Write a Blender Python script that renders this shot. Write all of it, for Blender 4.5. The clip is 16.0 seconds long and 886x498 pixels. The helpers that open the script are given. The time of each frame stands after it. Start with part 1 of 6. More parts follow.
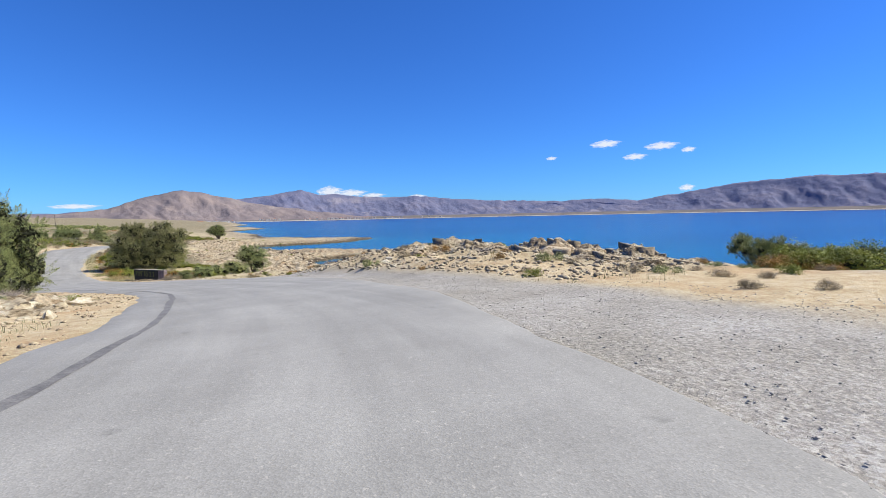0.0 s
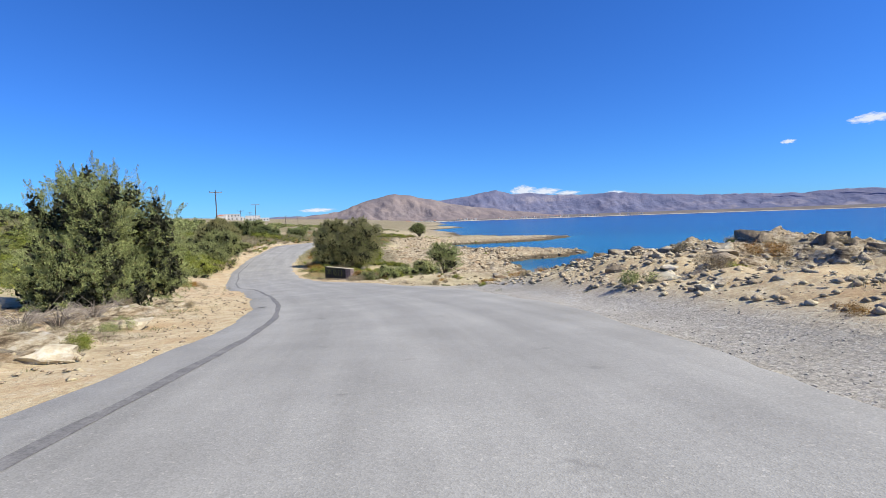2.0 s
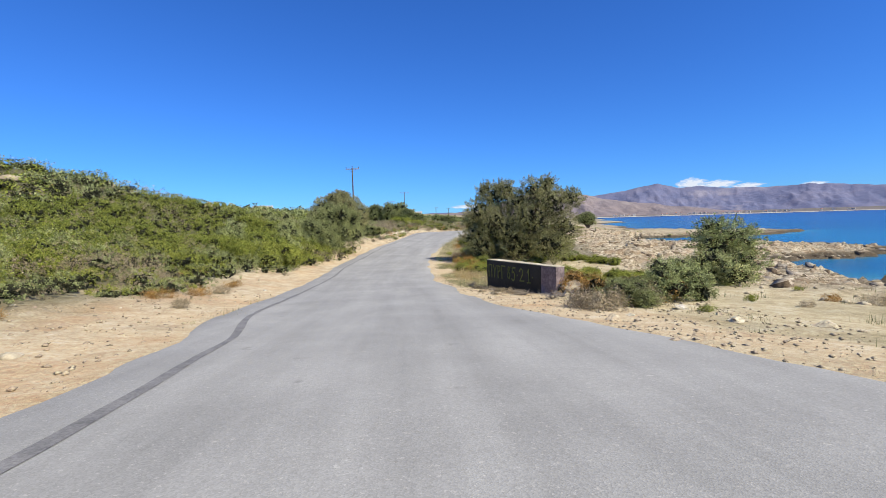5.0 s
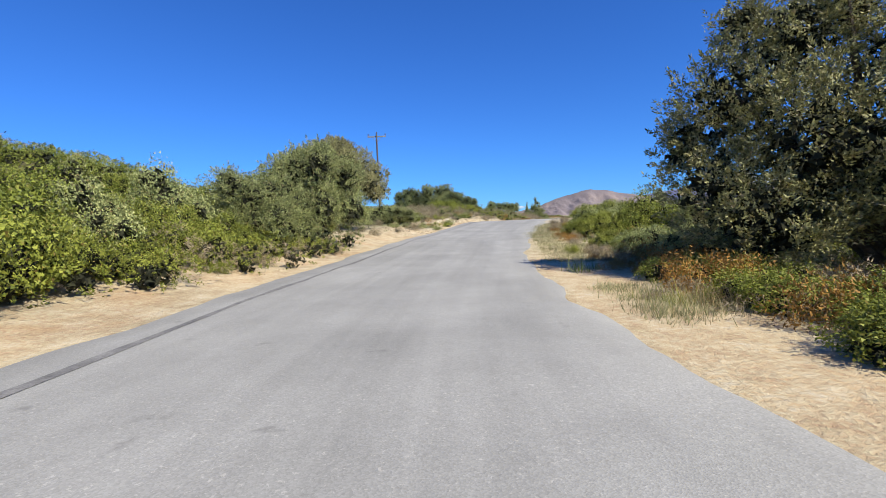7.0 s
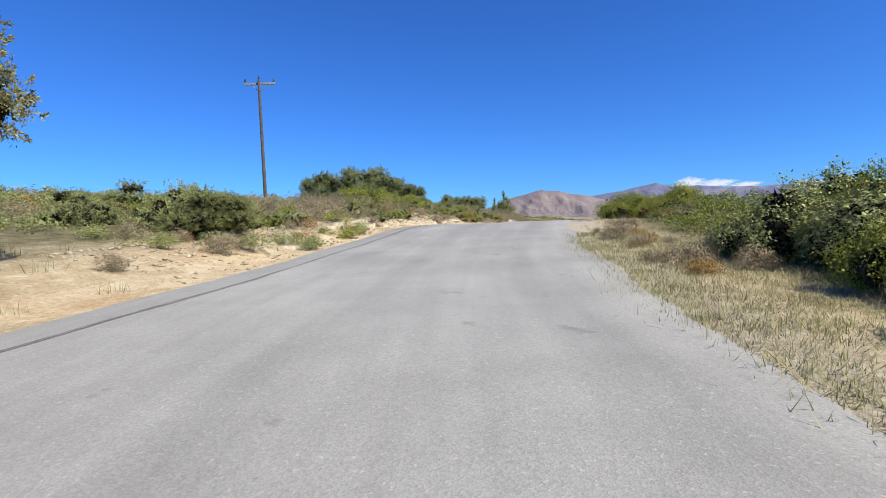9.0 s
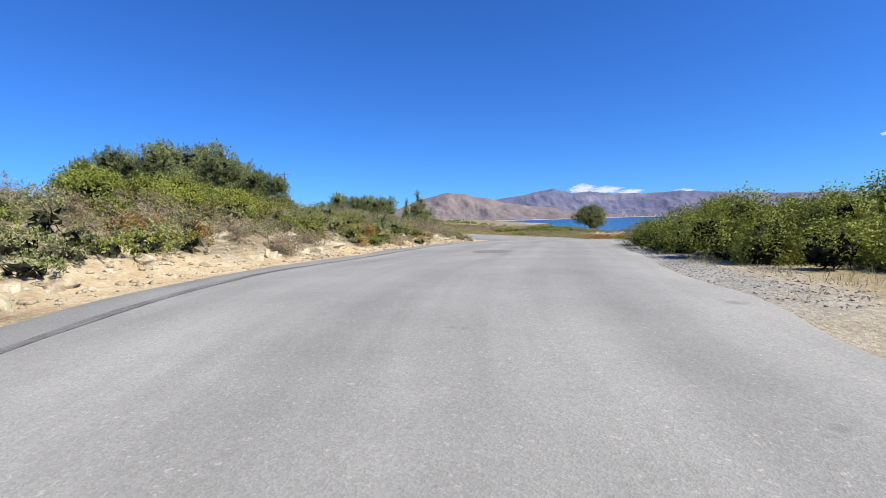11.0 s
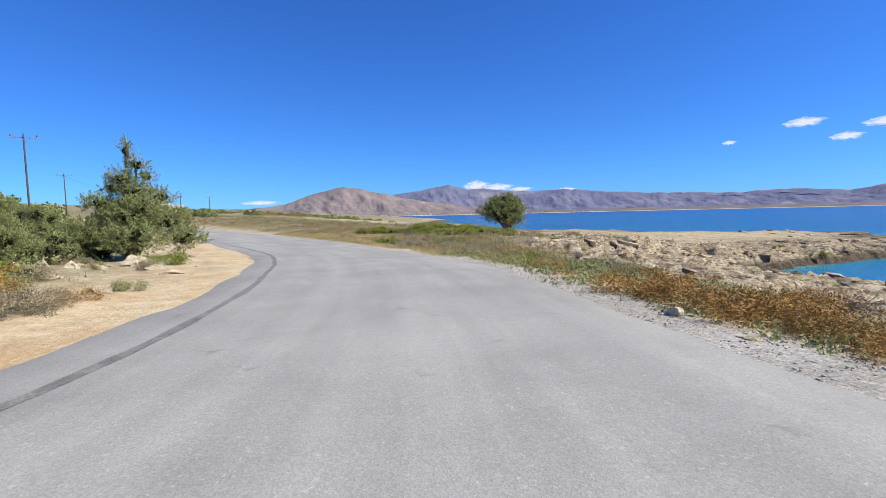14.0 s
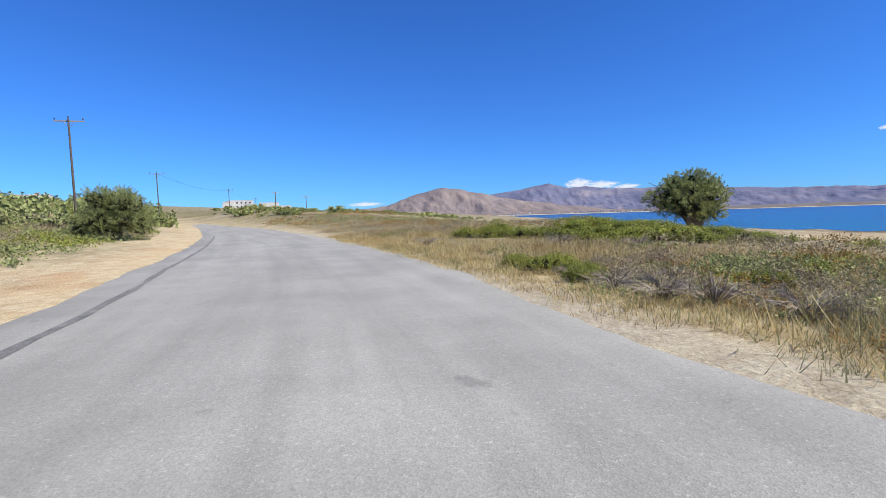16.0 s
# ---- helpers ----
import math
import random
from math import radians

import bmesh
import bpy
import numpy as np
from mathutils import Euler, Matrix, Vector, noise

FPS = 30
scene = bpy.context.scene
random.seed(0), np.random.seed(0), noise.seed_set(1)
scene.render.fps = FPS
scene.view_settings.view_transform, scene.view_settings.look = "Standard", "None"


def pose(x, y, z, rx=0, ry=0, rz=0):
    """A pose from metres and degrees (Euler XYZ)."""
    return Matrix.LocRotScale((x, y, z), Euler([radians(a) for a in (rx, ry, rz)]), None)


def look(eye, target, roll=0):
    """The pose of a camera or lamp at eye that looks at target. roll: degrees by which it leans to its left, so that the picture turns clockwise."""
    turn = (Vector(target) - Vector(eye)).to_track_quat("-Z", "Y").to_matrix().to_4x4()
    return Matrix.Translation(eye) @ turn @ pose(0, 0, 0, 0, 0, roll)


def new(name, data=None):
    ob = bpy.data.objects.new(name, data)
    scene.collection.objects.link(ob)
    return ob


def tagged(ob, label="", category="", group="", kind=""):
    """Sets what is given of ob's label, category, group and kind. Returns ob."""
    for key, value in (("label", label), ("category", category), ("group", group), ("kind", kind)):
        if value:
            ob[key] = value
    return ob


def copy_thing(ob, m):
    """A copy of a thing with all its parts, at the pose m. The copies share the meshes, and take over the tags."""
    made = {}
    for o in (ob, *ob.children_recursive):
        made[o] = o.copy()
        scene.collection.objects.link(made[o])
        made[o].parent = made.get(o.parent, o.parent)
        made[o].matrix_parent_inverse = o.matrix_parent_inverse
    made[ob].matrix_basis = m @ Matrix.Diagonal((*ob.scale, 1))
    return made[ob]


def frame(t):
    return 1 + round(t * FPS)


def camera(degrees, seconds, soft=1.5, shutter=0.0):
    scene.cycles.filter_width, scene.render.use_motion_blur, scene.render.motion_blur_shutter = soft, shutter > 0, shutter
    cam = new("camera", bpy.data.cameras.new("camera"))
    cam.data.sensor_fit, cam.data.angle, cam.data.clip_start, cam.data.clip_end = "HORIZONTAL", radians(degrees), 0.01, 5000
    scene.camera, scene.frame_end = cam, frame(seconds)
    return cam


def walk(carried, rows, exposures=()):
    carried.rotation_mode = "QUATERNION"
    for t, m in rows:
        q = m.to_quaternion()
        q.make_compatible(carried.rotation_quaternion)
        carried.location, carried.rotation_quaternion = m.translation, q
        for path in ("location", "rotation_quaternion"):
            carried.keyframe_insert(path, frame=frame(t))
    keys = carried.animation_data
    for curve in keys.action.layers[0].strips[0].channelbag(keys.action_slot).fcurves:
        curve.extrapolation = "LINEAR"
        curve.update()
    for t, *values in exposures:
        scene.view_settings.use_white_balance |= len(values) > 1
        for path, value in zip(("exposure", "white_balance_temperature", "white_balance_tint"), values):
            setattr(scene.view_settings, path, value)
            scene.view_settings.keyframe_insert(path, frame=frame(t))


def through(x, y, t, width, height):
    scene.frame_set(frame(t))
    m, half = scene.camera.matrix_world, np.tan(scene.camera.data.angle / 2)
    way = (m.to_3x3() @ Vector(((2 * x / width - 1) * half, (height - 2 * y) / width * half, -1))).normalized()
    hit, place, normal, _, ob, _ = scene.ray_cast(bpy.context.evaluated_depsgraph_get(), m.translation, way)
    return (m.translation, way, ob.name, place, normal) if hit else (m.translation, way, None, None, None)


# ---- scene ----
# ================= camera and its walk =================
cam = camera(86.4, 16.0, soft=0.75)
PATH = [
    (0.0, 0.00, -0.00, 8.95, -30.16, -3.94, -1.14),
    (0.5, 1.03, 2.18, 8.84, -24.23, -3.94, -1.37),
    (1.0, 1.86, 4.74, 8.71, -17.89, -3.84, -1.89),
    (1.5, 2.33, 7.81, 8.55, -12.49, -3.57, -1.60),
    (2.0, 2.50, 11.40, 8.26, -7.08, -3.48, -1.88),
    (2.5, 2.42, 15.32, 7.96, -2.88, -3.33, -1.61),
    (3.0, 2.22, 19.38, 7.58, 0.00, -3.23, -1.65),
    (3.5, 2.03, 22.89, 7.25, 3.63, -3.50, -1.63),
    (4.0, 1.41, 26.90, 6.88, 10.24, -3.77, -1.66),
    (4.5, 0.20, 31.88, 6.40, 12.79, -3.72, -1.67),
    (5.0, -1.35, 37.97, 5.82, 10.79, -3.35, -1.67),
    (5.5, -3.18, 44.78, 5.25, 12.13, -2.95, -1.73),
    (6.0, -4.91, 51.11, 4.71, 14.57, -2.89, -1.89),
    (6.5, -6.93, 57.33, 4.22, 15.63, -2.87, -1.93),
    (7.0, -8.79, 63.10, 3.92, 15.87, -2.92, -2.25),
    (7.5, -10.44, 69.23, 3.82, 15.81, -2.95, -2.17),
    (8.0, -11.50, 74.79, 3.84, 15.40, -2.98, -2.01),
    (8.5, -12.38, 80.83, 3.99, 13.40, -3.09, -2.13),
    (9.0, -13.02, 86.53, 4.21, 10.37, -3.15, -2.13),
    (9.5, -13.80, 91.03, 4.39, 7.34, -2.88, -1.88),
    (10.0, -14.28, 94.97, 4.54, 4.48, -2.72, -1.77),
    (10.5, -14.56, 98.89, 4.66, 1.88, -2.81, -1.70),
    (11.0, -14.67, 103.51, 5.01, -0.82, -3.31, -1.62),
    (11.5, -14.18, 109.26, 5.47, -4.24, -4.02, -1.03),
    (12.0, -12.85, 114.74, 5.47, -7.42, -4.04, -0.75),
    (12.5, -11.33, 119.92, 5.32, -10.26, -4.12, -1.08),
    (13.0, -9.99, 124.81, 5.21, -12.29, -4.14, -1.04),
    (13.5, -8.42, 129.96, 5.09, -13.10, -4.25, -1.18),
    (14.0, -7.11, 135.04, 4.80, -13.23, -4.18, -1.27),
    (14.5, -6.29, 139.94, 4.59, -13.16, -4.14, -1.35),
    (15.0, -5.65, 145.09, 4.47, -11.03, -4.17, -1.54),
    (15.5, -5.57, 150.79, 4.37, -6.75, -4.04, -1.49),
    (16.0, -5.97, 156.56, 4.21, -1.36, -3.89, -1.68),
]
walk(cam, [(t, pose(x, y, z, 0, 0, yaw) @ pose(0, 0, 0, 90 + pitch) @ pose(0, 0, 0, 0, 0, roll))
           for t, x, y, z, yaw, pitch, roll in PATH])

# ================= world, sun, exposure =================
SUN_TO = Vector((0.88, -0.47, 0.0)).normalized()
SUN_EL = radians(47)
world = bpy.data.worlds.new("sky")
scene.world = world
world.use_nodes = True
wn = world.node_tree
sky = wn.nodes.new("ShaderNodeTexSky")
sky.sky_type = "NISHITA"
sky.sun_disc = False
sky.sun_elevation = SUN_EL
sky.sun_rotation = math.atan2(SUN_TO.x, SUN_TO.y)
sky.altitude = 0
sky.air_density = 1.0
sky.dust_density = 0.0
sky.ozone_density = 3.0
wn.nodes["Background"].inputs[1].default_value = 0.067
tint = wn.nodes.new("ShaderNodeMix")      # clear, deep blue autumn air
tint.data_type, tint.blend_type = "RGBA", "MULTIPLY"
tint.inputs[0].default_value = 1.0
tint.inputs[7].default_value = (0.30, 0.74, 1.55, 1)
wn.links.new(sky.outputs[0], tint.inputs[6])
wn.links.new(tint.outputs[2], wn.nodes["Background"].inputs[0])

sun_data = bpy.data.lights.new("sun", "SUN")
sun_data.energy = 5.0
sun_data.angle = radians(0.53)
sun_data.color = (1.0, 0.925, 0.78)
sun = new("sun", sun_data)
to_sun = Vector((SUN_TO.x * math.cos(SUN_EL), SUN_TO.y * math.cos(SUN_EL), math.sin(SUN_EL)))
sun.matrix_world = look(to_sun * 60, (0, 0, 0))
scene.view_settings.exposure = 0.6


# ================= materials =================
def material(name):
    m = bpy.data.materials.new(name)
    m.use_nodes = True
    nt = m.node_tree
    return m, nt, nt.nodes["Principled BSDF"]


def add(nt, kind, **values):
    n = nt.nodes.new(kind)
    for key, v in values.items():
        n.inputs[key.replace("_", " ")].default_value = v
    return n


def place_of(nt):
    return nt.nodes.new("ShaderNodeNewGeometry").outputs["Position"]


def noise_of(nt, where, scale, detail=5.0, rough=0.6):
    n = add(nt, "ShaderNodeTexNoise", Scale=scale, Detail=detail, Roughness=rough)
    nt.links.new(where, n.inputs["Vector"])
    return n.outputs["Fac"]


def ramp(nt, fac, stops):
    r = nt.nodes.new("ShaderNodeValToRGB")
    els = r.color_ramp.elements
    while len(els) < len(stops):
        els.new(0.5)
    for e, (at, c) in zip(els, stops):
        e.position = at
        e.color = (*c, 1) if len(c) == 3 else c
    nt.links.new(fac, r.inputs[0])
    return r.outputs[0]


def mix(nt, fac, a, b, blend="MIX"):
    m = nt.nodes.new("ShaderNodeMix")
    m.data_type = "RGBA"
    m.blend_type = blend
    for v, i in ((fac, 0), (a, 6), (b, 7)):
        if hasattr(v, "links"):
            nt.links.new(v, m.inputs[i])
        elif i == 0:
            m.inputs[i].default_value = v
        else:
            m.inputs[i].default_value = (*v, 1)
    return m.outputs[2]


def bump(nt, bsdf, height, strength, distance):
    b = nt.nodes.new("ShaderNodeBump")
    b.inputs["Strength"].default_value = strength
    b.inputs["Distance"].default_value = distance
    nt.links.new(height, b.inputs["Height"])
    nt.links.new(b.outputs[0], bsdf.inputs["Normal"])


def grey(v):
    return (v, v, v)


def colour(nt, c, b, tone=0.64):
    """Sets the base colour c of a surface, toned down to sunlit outdoor values."""
    nt.links.new(mix(nt, 1.0, c, grey(tone), "MULTIPLY"), b.inputs["Base Color"])


def mottled(name, dark, light, scale, rough=0.9, fine=0.0, bump_by=0.0, per_object=0.0, spec=0.3):
    """A plain surface with two scales of variation."""
    m, nt, b = material(name)
    p = place_of(nt)
    c = ramp(nt, noise_of(nt, p, scale), [(0.3, dark), (0.7, light)])
    if fine:
        c = mix(nt, 0.35, c, ramp(nt, noise_of(nt, p, fine, 3), [(0.35, grey(0.25)), (0.65, grey(0.9))]), "OVERLAY")
    if per_object:
        info = nt.nodes.new("ShaderNodeObjectInfo")
        c = mix(nt, per_object, c, ramp(nt, info.outputs["Random"], [(0.0, grey(0.22)), (1.0, grey(0.8))]), "OVERLAY")
    colour(nt, c, b)
    b.inputs["Roughness"].default_value = rough
    b.inputs["Specular IOR Level"].default_value = spec
    if bump_by:
        bump(nt, b, noise_of(nt, p, fine or scale * 6, 6), 0.8, bump_by)
    return m


def leaf_material(name, dark, light, dry=None, dry_at=0.85, through=0.18):
    """Leaves: each leaf and each plant has its own tone."""
    m, nt, b = material(name)
    geo = nt.nodes.new("ShaderNodeNewGeometry")
    info = nt.nodes.new("ShaderNodeObjectInfo")
    stops = [(0.0, dark), (0.75, light)]
    if dry:
        stops += [(dry_at, light), (min(dry_at + 0.06, 1.0), dry)]
    c = ramp(nt, geo.outputs["Random Per Island"], stops)
    c = mix(nt, 0.35, c, ramp(nt, info.outputs["Random"], [(0.0, (0.30, 0.34, 0.20)), (1.0, (0.72, 0.66, 0.50))]), "OVERLAY")
    big = noise_of(nt, geo.outputs["Position"], 1.3, 2)
    c = mix(nt, 0.55, c, ramp(nt, big, [(0.32, grey(0.25)), (0.68, grey(0.75))]), "OVERLAY")
    c = mix(nt, 1.0, c, grey(0.76), "MULTIPLY")
    nt.links.new(c, b.inputs["Base Color"])
    b.inputs["Roughness"].default_value = 0.6
    b.inputs["Specular IOR Level"].default_value = 0.25
    tr = nt.nodes.new("ShaderNodeBsdfTranslucent")
    nt.links.new(c, tr.inputs[0])
    ms = nt.nodes.new("ShaderNodeMixShader")
    ms.inputs[0].default_value = through
    nt.links.new(b.outputs[0], ms.inputs[1])
    nt.links.new(tr.outputs[0], ms.inputs[2])
    nt.links.new(ms.outputs[0], nt.nodes["Material Output"].inputs[0])
    return m


def ground_material():
    """Soil, gravel, pale rock and ochre sand, laid out by the ground's own zone masks."""
    m, nt, b = material("ground")
    p = place_of(nt)
    zone = nt.nodes.new("ShaderNodeAttribute")
    zone.attribute_name = "zone"
    parts = nt.nodes.new("ShaderNodeSeparateColor")
    nt.links.new(zone.outputs["Color"], parts.inputs[0])
    n1, n2, n3 = noise_of(nt, p, 0.35, 6), noise_of(nt, p, 2.2, 6), noise_of(nt, p, 14, 4)
    soil = ramp(nt, n2, [(0.30, (0.46, 0.375, 0.21)), (0.5, (0.66, 0.56, 0.345)), (0.72, (0.78, 0.70, 0.49))])
    soil = mix(nt, ramp(nt, n1, [(0.45, grey(0)), (0.7, grey(0.6))]), soil, (0.30, 0.27, 0.15))
    sand = ramp(nt, n2, [(0.3, (0.60, 0.455, 0.275)), (0.55, (0.745, 0.605, 0.385)), (0.75, (0.82, 0.71, 0.50))])
    sand = mix(nt, ramp(nt, n1, [(0.50, grey(0)), (0.70, grey(0.65))]), sand, (0.64, 0.40, 0.20))
    vor = add(nt, "ShaderNodeTexVoronoi", Scale=42.0)
    nt.links.new(p, vor.inputs["Vector"])
    gravel = mix(nt, 0.75, ramp(nt, n1, [(0.35, (0.41, 0.39, 0.335)), (0.65, (0.54, 0.52, 0.47))]),
                 ramp(nt, vor.outputs["Color"], [(0.1, grey(0.33)), (0.9, grey(0.72))]), "OVERLAY")
    rock = ramp(nt, n2, [(0.25, (0.25, 0.20, 0.13)), (0.45, (0.55, 0.47, 0.32)), (0.7, (0.76, 0.68, 0.51))])
    layer = nt.nodes.new("ShaderNodeMapping")      # beds of darker stone, tilted a little
    layer.inputs["Scale"].default_value = (1.1, 0.22, 9.0)
    layer.inputs["Rotation"].default_value = (0.03, 0.02, 0.0)
    nt.links.new(p, layer.inputs[0])
    rock = mix(nt, ramp(nt, noise_of(nt, layer.outputs[0], 1.0, 5, 0.65), [(0.46, grey(0.0)), (0.60, grey(0.75))]), rock, (0.17, 0.135, 0.09))
    rock = mix(nt, ramp(nt, n1, [(0.52, grey(0)), (0.66, grey(0.65))]), rock, (0.45, 0.30, 0.17))
    litter = ramp(nt, n2, [(0.3, (0.11, 0.108, 0.05)), (0.5, (0.17, 0.16, 0.08)), (0.72, (0.27, 0.24, 0.14))])
    soil = mix(nt, zone.outputs["Alpha"], soil, litter)
    c = mix(nt, parts.outputs[2], soil, sand)
    c = mix(nt, parts.outputs[1], c, rock)
    c = mix(nt, parts.outputs[0], c, gravel)
    c = mix(nt, 0.5, c, ramp(nt, n3, [(0.3, grey(0.26)), (0.7, grey(0.76))]), "OVERLAY")
    # wet dark band and weed just above the water
    xyz = nt.nodes.new("ShaderNodeSeparateXYZ")
    nt.links.new(p, xyz.inputs[0])
    wob = nt.nodes.new("ShaderNodeMath")
    wob.operation = "MULTIPLY_ADD"
    nt.links.new(n2, wob.inputs[0])
    wob.inputs[1].default_value = -0.9
    nt.links.new(xyz.outputs[2], wob.inputs[2])
    c = mix(nt, ramp(nt, wob.outputs[0], [(0.0, grey(0.85)), (0.22, grey(0.0))]), c, (0.07, 0.055, 0.035))
    colour(nt, c, b)
    b.inputs["Roughness"].default_value = 0.95
    b.inputs["Specular IOR Level"].default_value = 0.15
    h = nt.nodes.new("ShaderNodeMath")
    h.operation = "MULTIPLY_ADD"
    nt.links.new(n3, h.inputs[0])
    h.inputs[1].default_value = 0.35
    nt.links.new(noise_of(nt, p, 4.5, 8, 0.7), h.inputs[2])
    crag = nt.nodes.new("ShaderNodeMapping")       # beds that run with the shore
    crag.inputs["Scale"].default_value = (1.0, 0.45, 2.2)
    nt.links.new(p, crag.inputs[0])
    rough = noise_of(nt, crag.outputs[0], 2.4, 9, 0.72)
    lift = nt.nodes.new("ShaderNodeMath")
    lift.operation = "MULTIPLY"
    nt.links.new(rough, lift.inputs[0])
    nt.links.new(parts.outputs[1], lift.inputs[1])
    relief = nt.nodes.new("ShaderNodeMath")
    relief.operation = "MULTIPLY_ADD"
    nt.links.new(lift.outputs[0], relief.inputs[0])
    relief.inputs[1].default_value = 5.0
    nt.links.new(h.outputs[0], relief.inputs[2])
    bump(nt, b, relief.outputs[0], 1.0, 0.055)
    return m


def asphalt_material():
    """Sun-bleached chip-seal asphalt; the strip's own map runs across (u) and along (v) the road in metres."""
    m, nt, b = material("worn_asphalt")
    p = place_of(nt)
    uv = nt.nodes.new("ShaderNodeUVMap")
    uv.uv_map = "lane"
    st = nt.nodes.new("ShaderNodeMapping")
    st.inputs["Scale"].default_value = (1.0, 0.06, 1.0)
    nt.links.new(uv.outputs[0], st.inputs[0])
    along = noise_of(nt, st.outputs[0], 1.1, 4)
    base = ramp(nt, along, [(0.35, (0.355, 0.354, 0.328)), (0.65, (0.445, 0.444, 0.412))])
    chips = add(nt, "ShaderNodeTexVoronoi", Scale=75.0)
    nt.links.new(p, chips.inputs["Vector"])
    c = mix(nt, 0.20, base, ramp(nt, chips.outputs["Color"], [(0.1, grey(0.2)), (0.85, grey(0.82))]), "OVERLAY")
    flecks = ramp(nt, noise_of(nt, p, 17, 3, 0.7), [(0.62, grey(0.0)), (0.72, grey(0.4))])
    c = mix(nt, flecks, c, (0.27, 0.255, 0.225))
    pale = ramp(nt, noise_of(nt, p, 23, 3, 0.7), [(0.61, grey(0.0)), (0.68, grey(0.5))])
    c = mix(nt, pale, c, (0.68, 0.655, 0.59))
    c = mix(nt, 0.5, c, ramp(nt, noise_of(nt, p, 0.5, 6), [(0.35, grey(0.40)), (0.65, grey(0.60))]), "OVERLAY")
    stain = ramp(nt, noise_of(nt, p, 1.7, 4), [(0.66, grey(0.0)), (0.74, grey(0.45))])
    c = mix(nt, stain, c, (0.17, 0.165, 0.155))
    colour(nt, c, b)
    b.inputs["Roughness"].default_value = 0.85
    b.inputs["Specular IOR Level"].default_value = 0.3
    bump(nt, b, chips.outputs["Distance"], 0.3, 0.006)
    return m


def water_material():
    m, nt, b = material("sea_water")
    p = place_of(nt)
    shallow = nt.nodes.new("ShaderNodeAttribute")
    shallow.attribute_name = "depth"
    c = ramp(nt, shallow.outputs["Fac"], [(0.0, (0.24, 0.36, 0.34)), (0.10, (0.06, 0.30, 0.36)), (0.2, (0.010, 0.22, 0.36)), (0.40, (0.003, 0.095, 0.28)), (0.85, (0.002, 0.042, 0.19))])
    st = nt.nodes.new("ShaderNodeMapping")
    st.inputs["Scale"].default_value = (0.25, 1.0, 1.0)
    st.inputs["Rotation"].default_value = (0, 0, radians(-20))
    nt.links.new(p, st.inputs[0])
    c = mix(nt, ramp(nt, noise_of(nt, st.outputs[0], 0.012, 4), [(0.42, grey(0)), (0.66, grey(0.75))]), c, (0.003, 0.035, 0.14))
    colour(nt, c, b, 0.72)
    b.inputs["Roughness"].default_value = 0.22
    b.inputs["IOR"].default_value = 1.33
    b.inputs["Specular IOR Level"].default_value = 0.28
    bump(nt, b, noise_of(nt, st.outputs[0], 1.2, 6, 0.65), 0.55, 0.25)
    return m


M_GROUND = ground_material()
M_ASPHALT = asphalt_material()
M_PATCH = mottled("old_asphalt_patch", (0.23, 0.228, 0.215), (0.33, 0.325, 0.305), 5, 0.85, 40, 0.004)
M_TAR = mottled("tar_joint", (0.16, 0.158, 0.152), (0.30, 0.295, 0.28), 3.0, 0.8, 30, 0.004)
M_WATER = water_material()
M_ROCK = mottled("limestone", (0.40, 0.33, 0.215), (0.75, 0.66, 0.48), 1.6, 0.92, 9, 0.05, 0.5)
M_ROCK_GREY = mottled("weathered_limestone", (0.24, 0.19, 0.125), (0.56, 0.47, 0.335), 1.9, 0.92, 9, 0.05, 0.5)
M_SHELF = mottled("shelf_rock", (0.30, 0.23, 0.145), (0.78, 0.68, 0.50), 1.6, 0.95, 11, 0.05)
def bedrock_material():
    """Cream limestone with ochre stains and dark patches drawn out along the beds."""
    m, nt, b = material("bedrock")
    p = place_of(nt)
    beds = nt.nodes.new("ShaderNodeMapping")
    beds.inputs["Scale"].default_value = (1.2, 0.4, 3.0)
    nt.links.new(p, beds.inputs[0])
    n1, n2, n3 = noise_of(nt, p, 0.3, 5), noise_of(nt, beds.outputs[0], 2.6, 9, 0.72), noise_of(nt, p, 11, 5)
    c = ramp(nt, n2, [(0.38, (0.11, 0.085, 0.055)), (0.47, (0.42, 0.34, 0.22)), (0.55, (0.68, 0.59, 0.42)), (0.68, (0.86, 0.80, 0.65))])
    c = mix(nt, ramp(nt, n1, [(0.50, grey(0)), (0.66, grey(0.6))]), c, (0.46, 0.31, 0.17))
    c = mix(nt, 0.5, c, ramp(nt, n3, [(0.3, grey(0.25)), (0.7, grey(0.75))]), "OVERLAY")
    xyz = nt.nodes.new("ShaderNodeSeparateXYZ")
    nt.links.new(p, xyz.inputs[0])
    wet = nt.nodes.new("ShaderNodeMath")
    wet.operation = "MULTIPLY_ADD"
    nt.links.new(n2, wet.inputs[0])
    wet.inputs[1].default_value = -0.9
    nt.links.new(xyz.outputs[2], wet.inputs[2])
    c = mix(nt, ramp(nt, wet.outputs[0], [(0.05, grey(0.85)), (0.40, grey(0.0))]), c, (0.09, 0.07, 0.045))
    colour(nt, c, b)
    b.inputs["Roughness"].default_value = 0.95
    b.inputs["Specular IOR Level"].default_value = 0.15
    bump(nt, b, noise_of(nt, beds.outputs[0], 5.0, 8, 0.72), 1.0, 0.12)
    return m


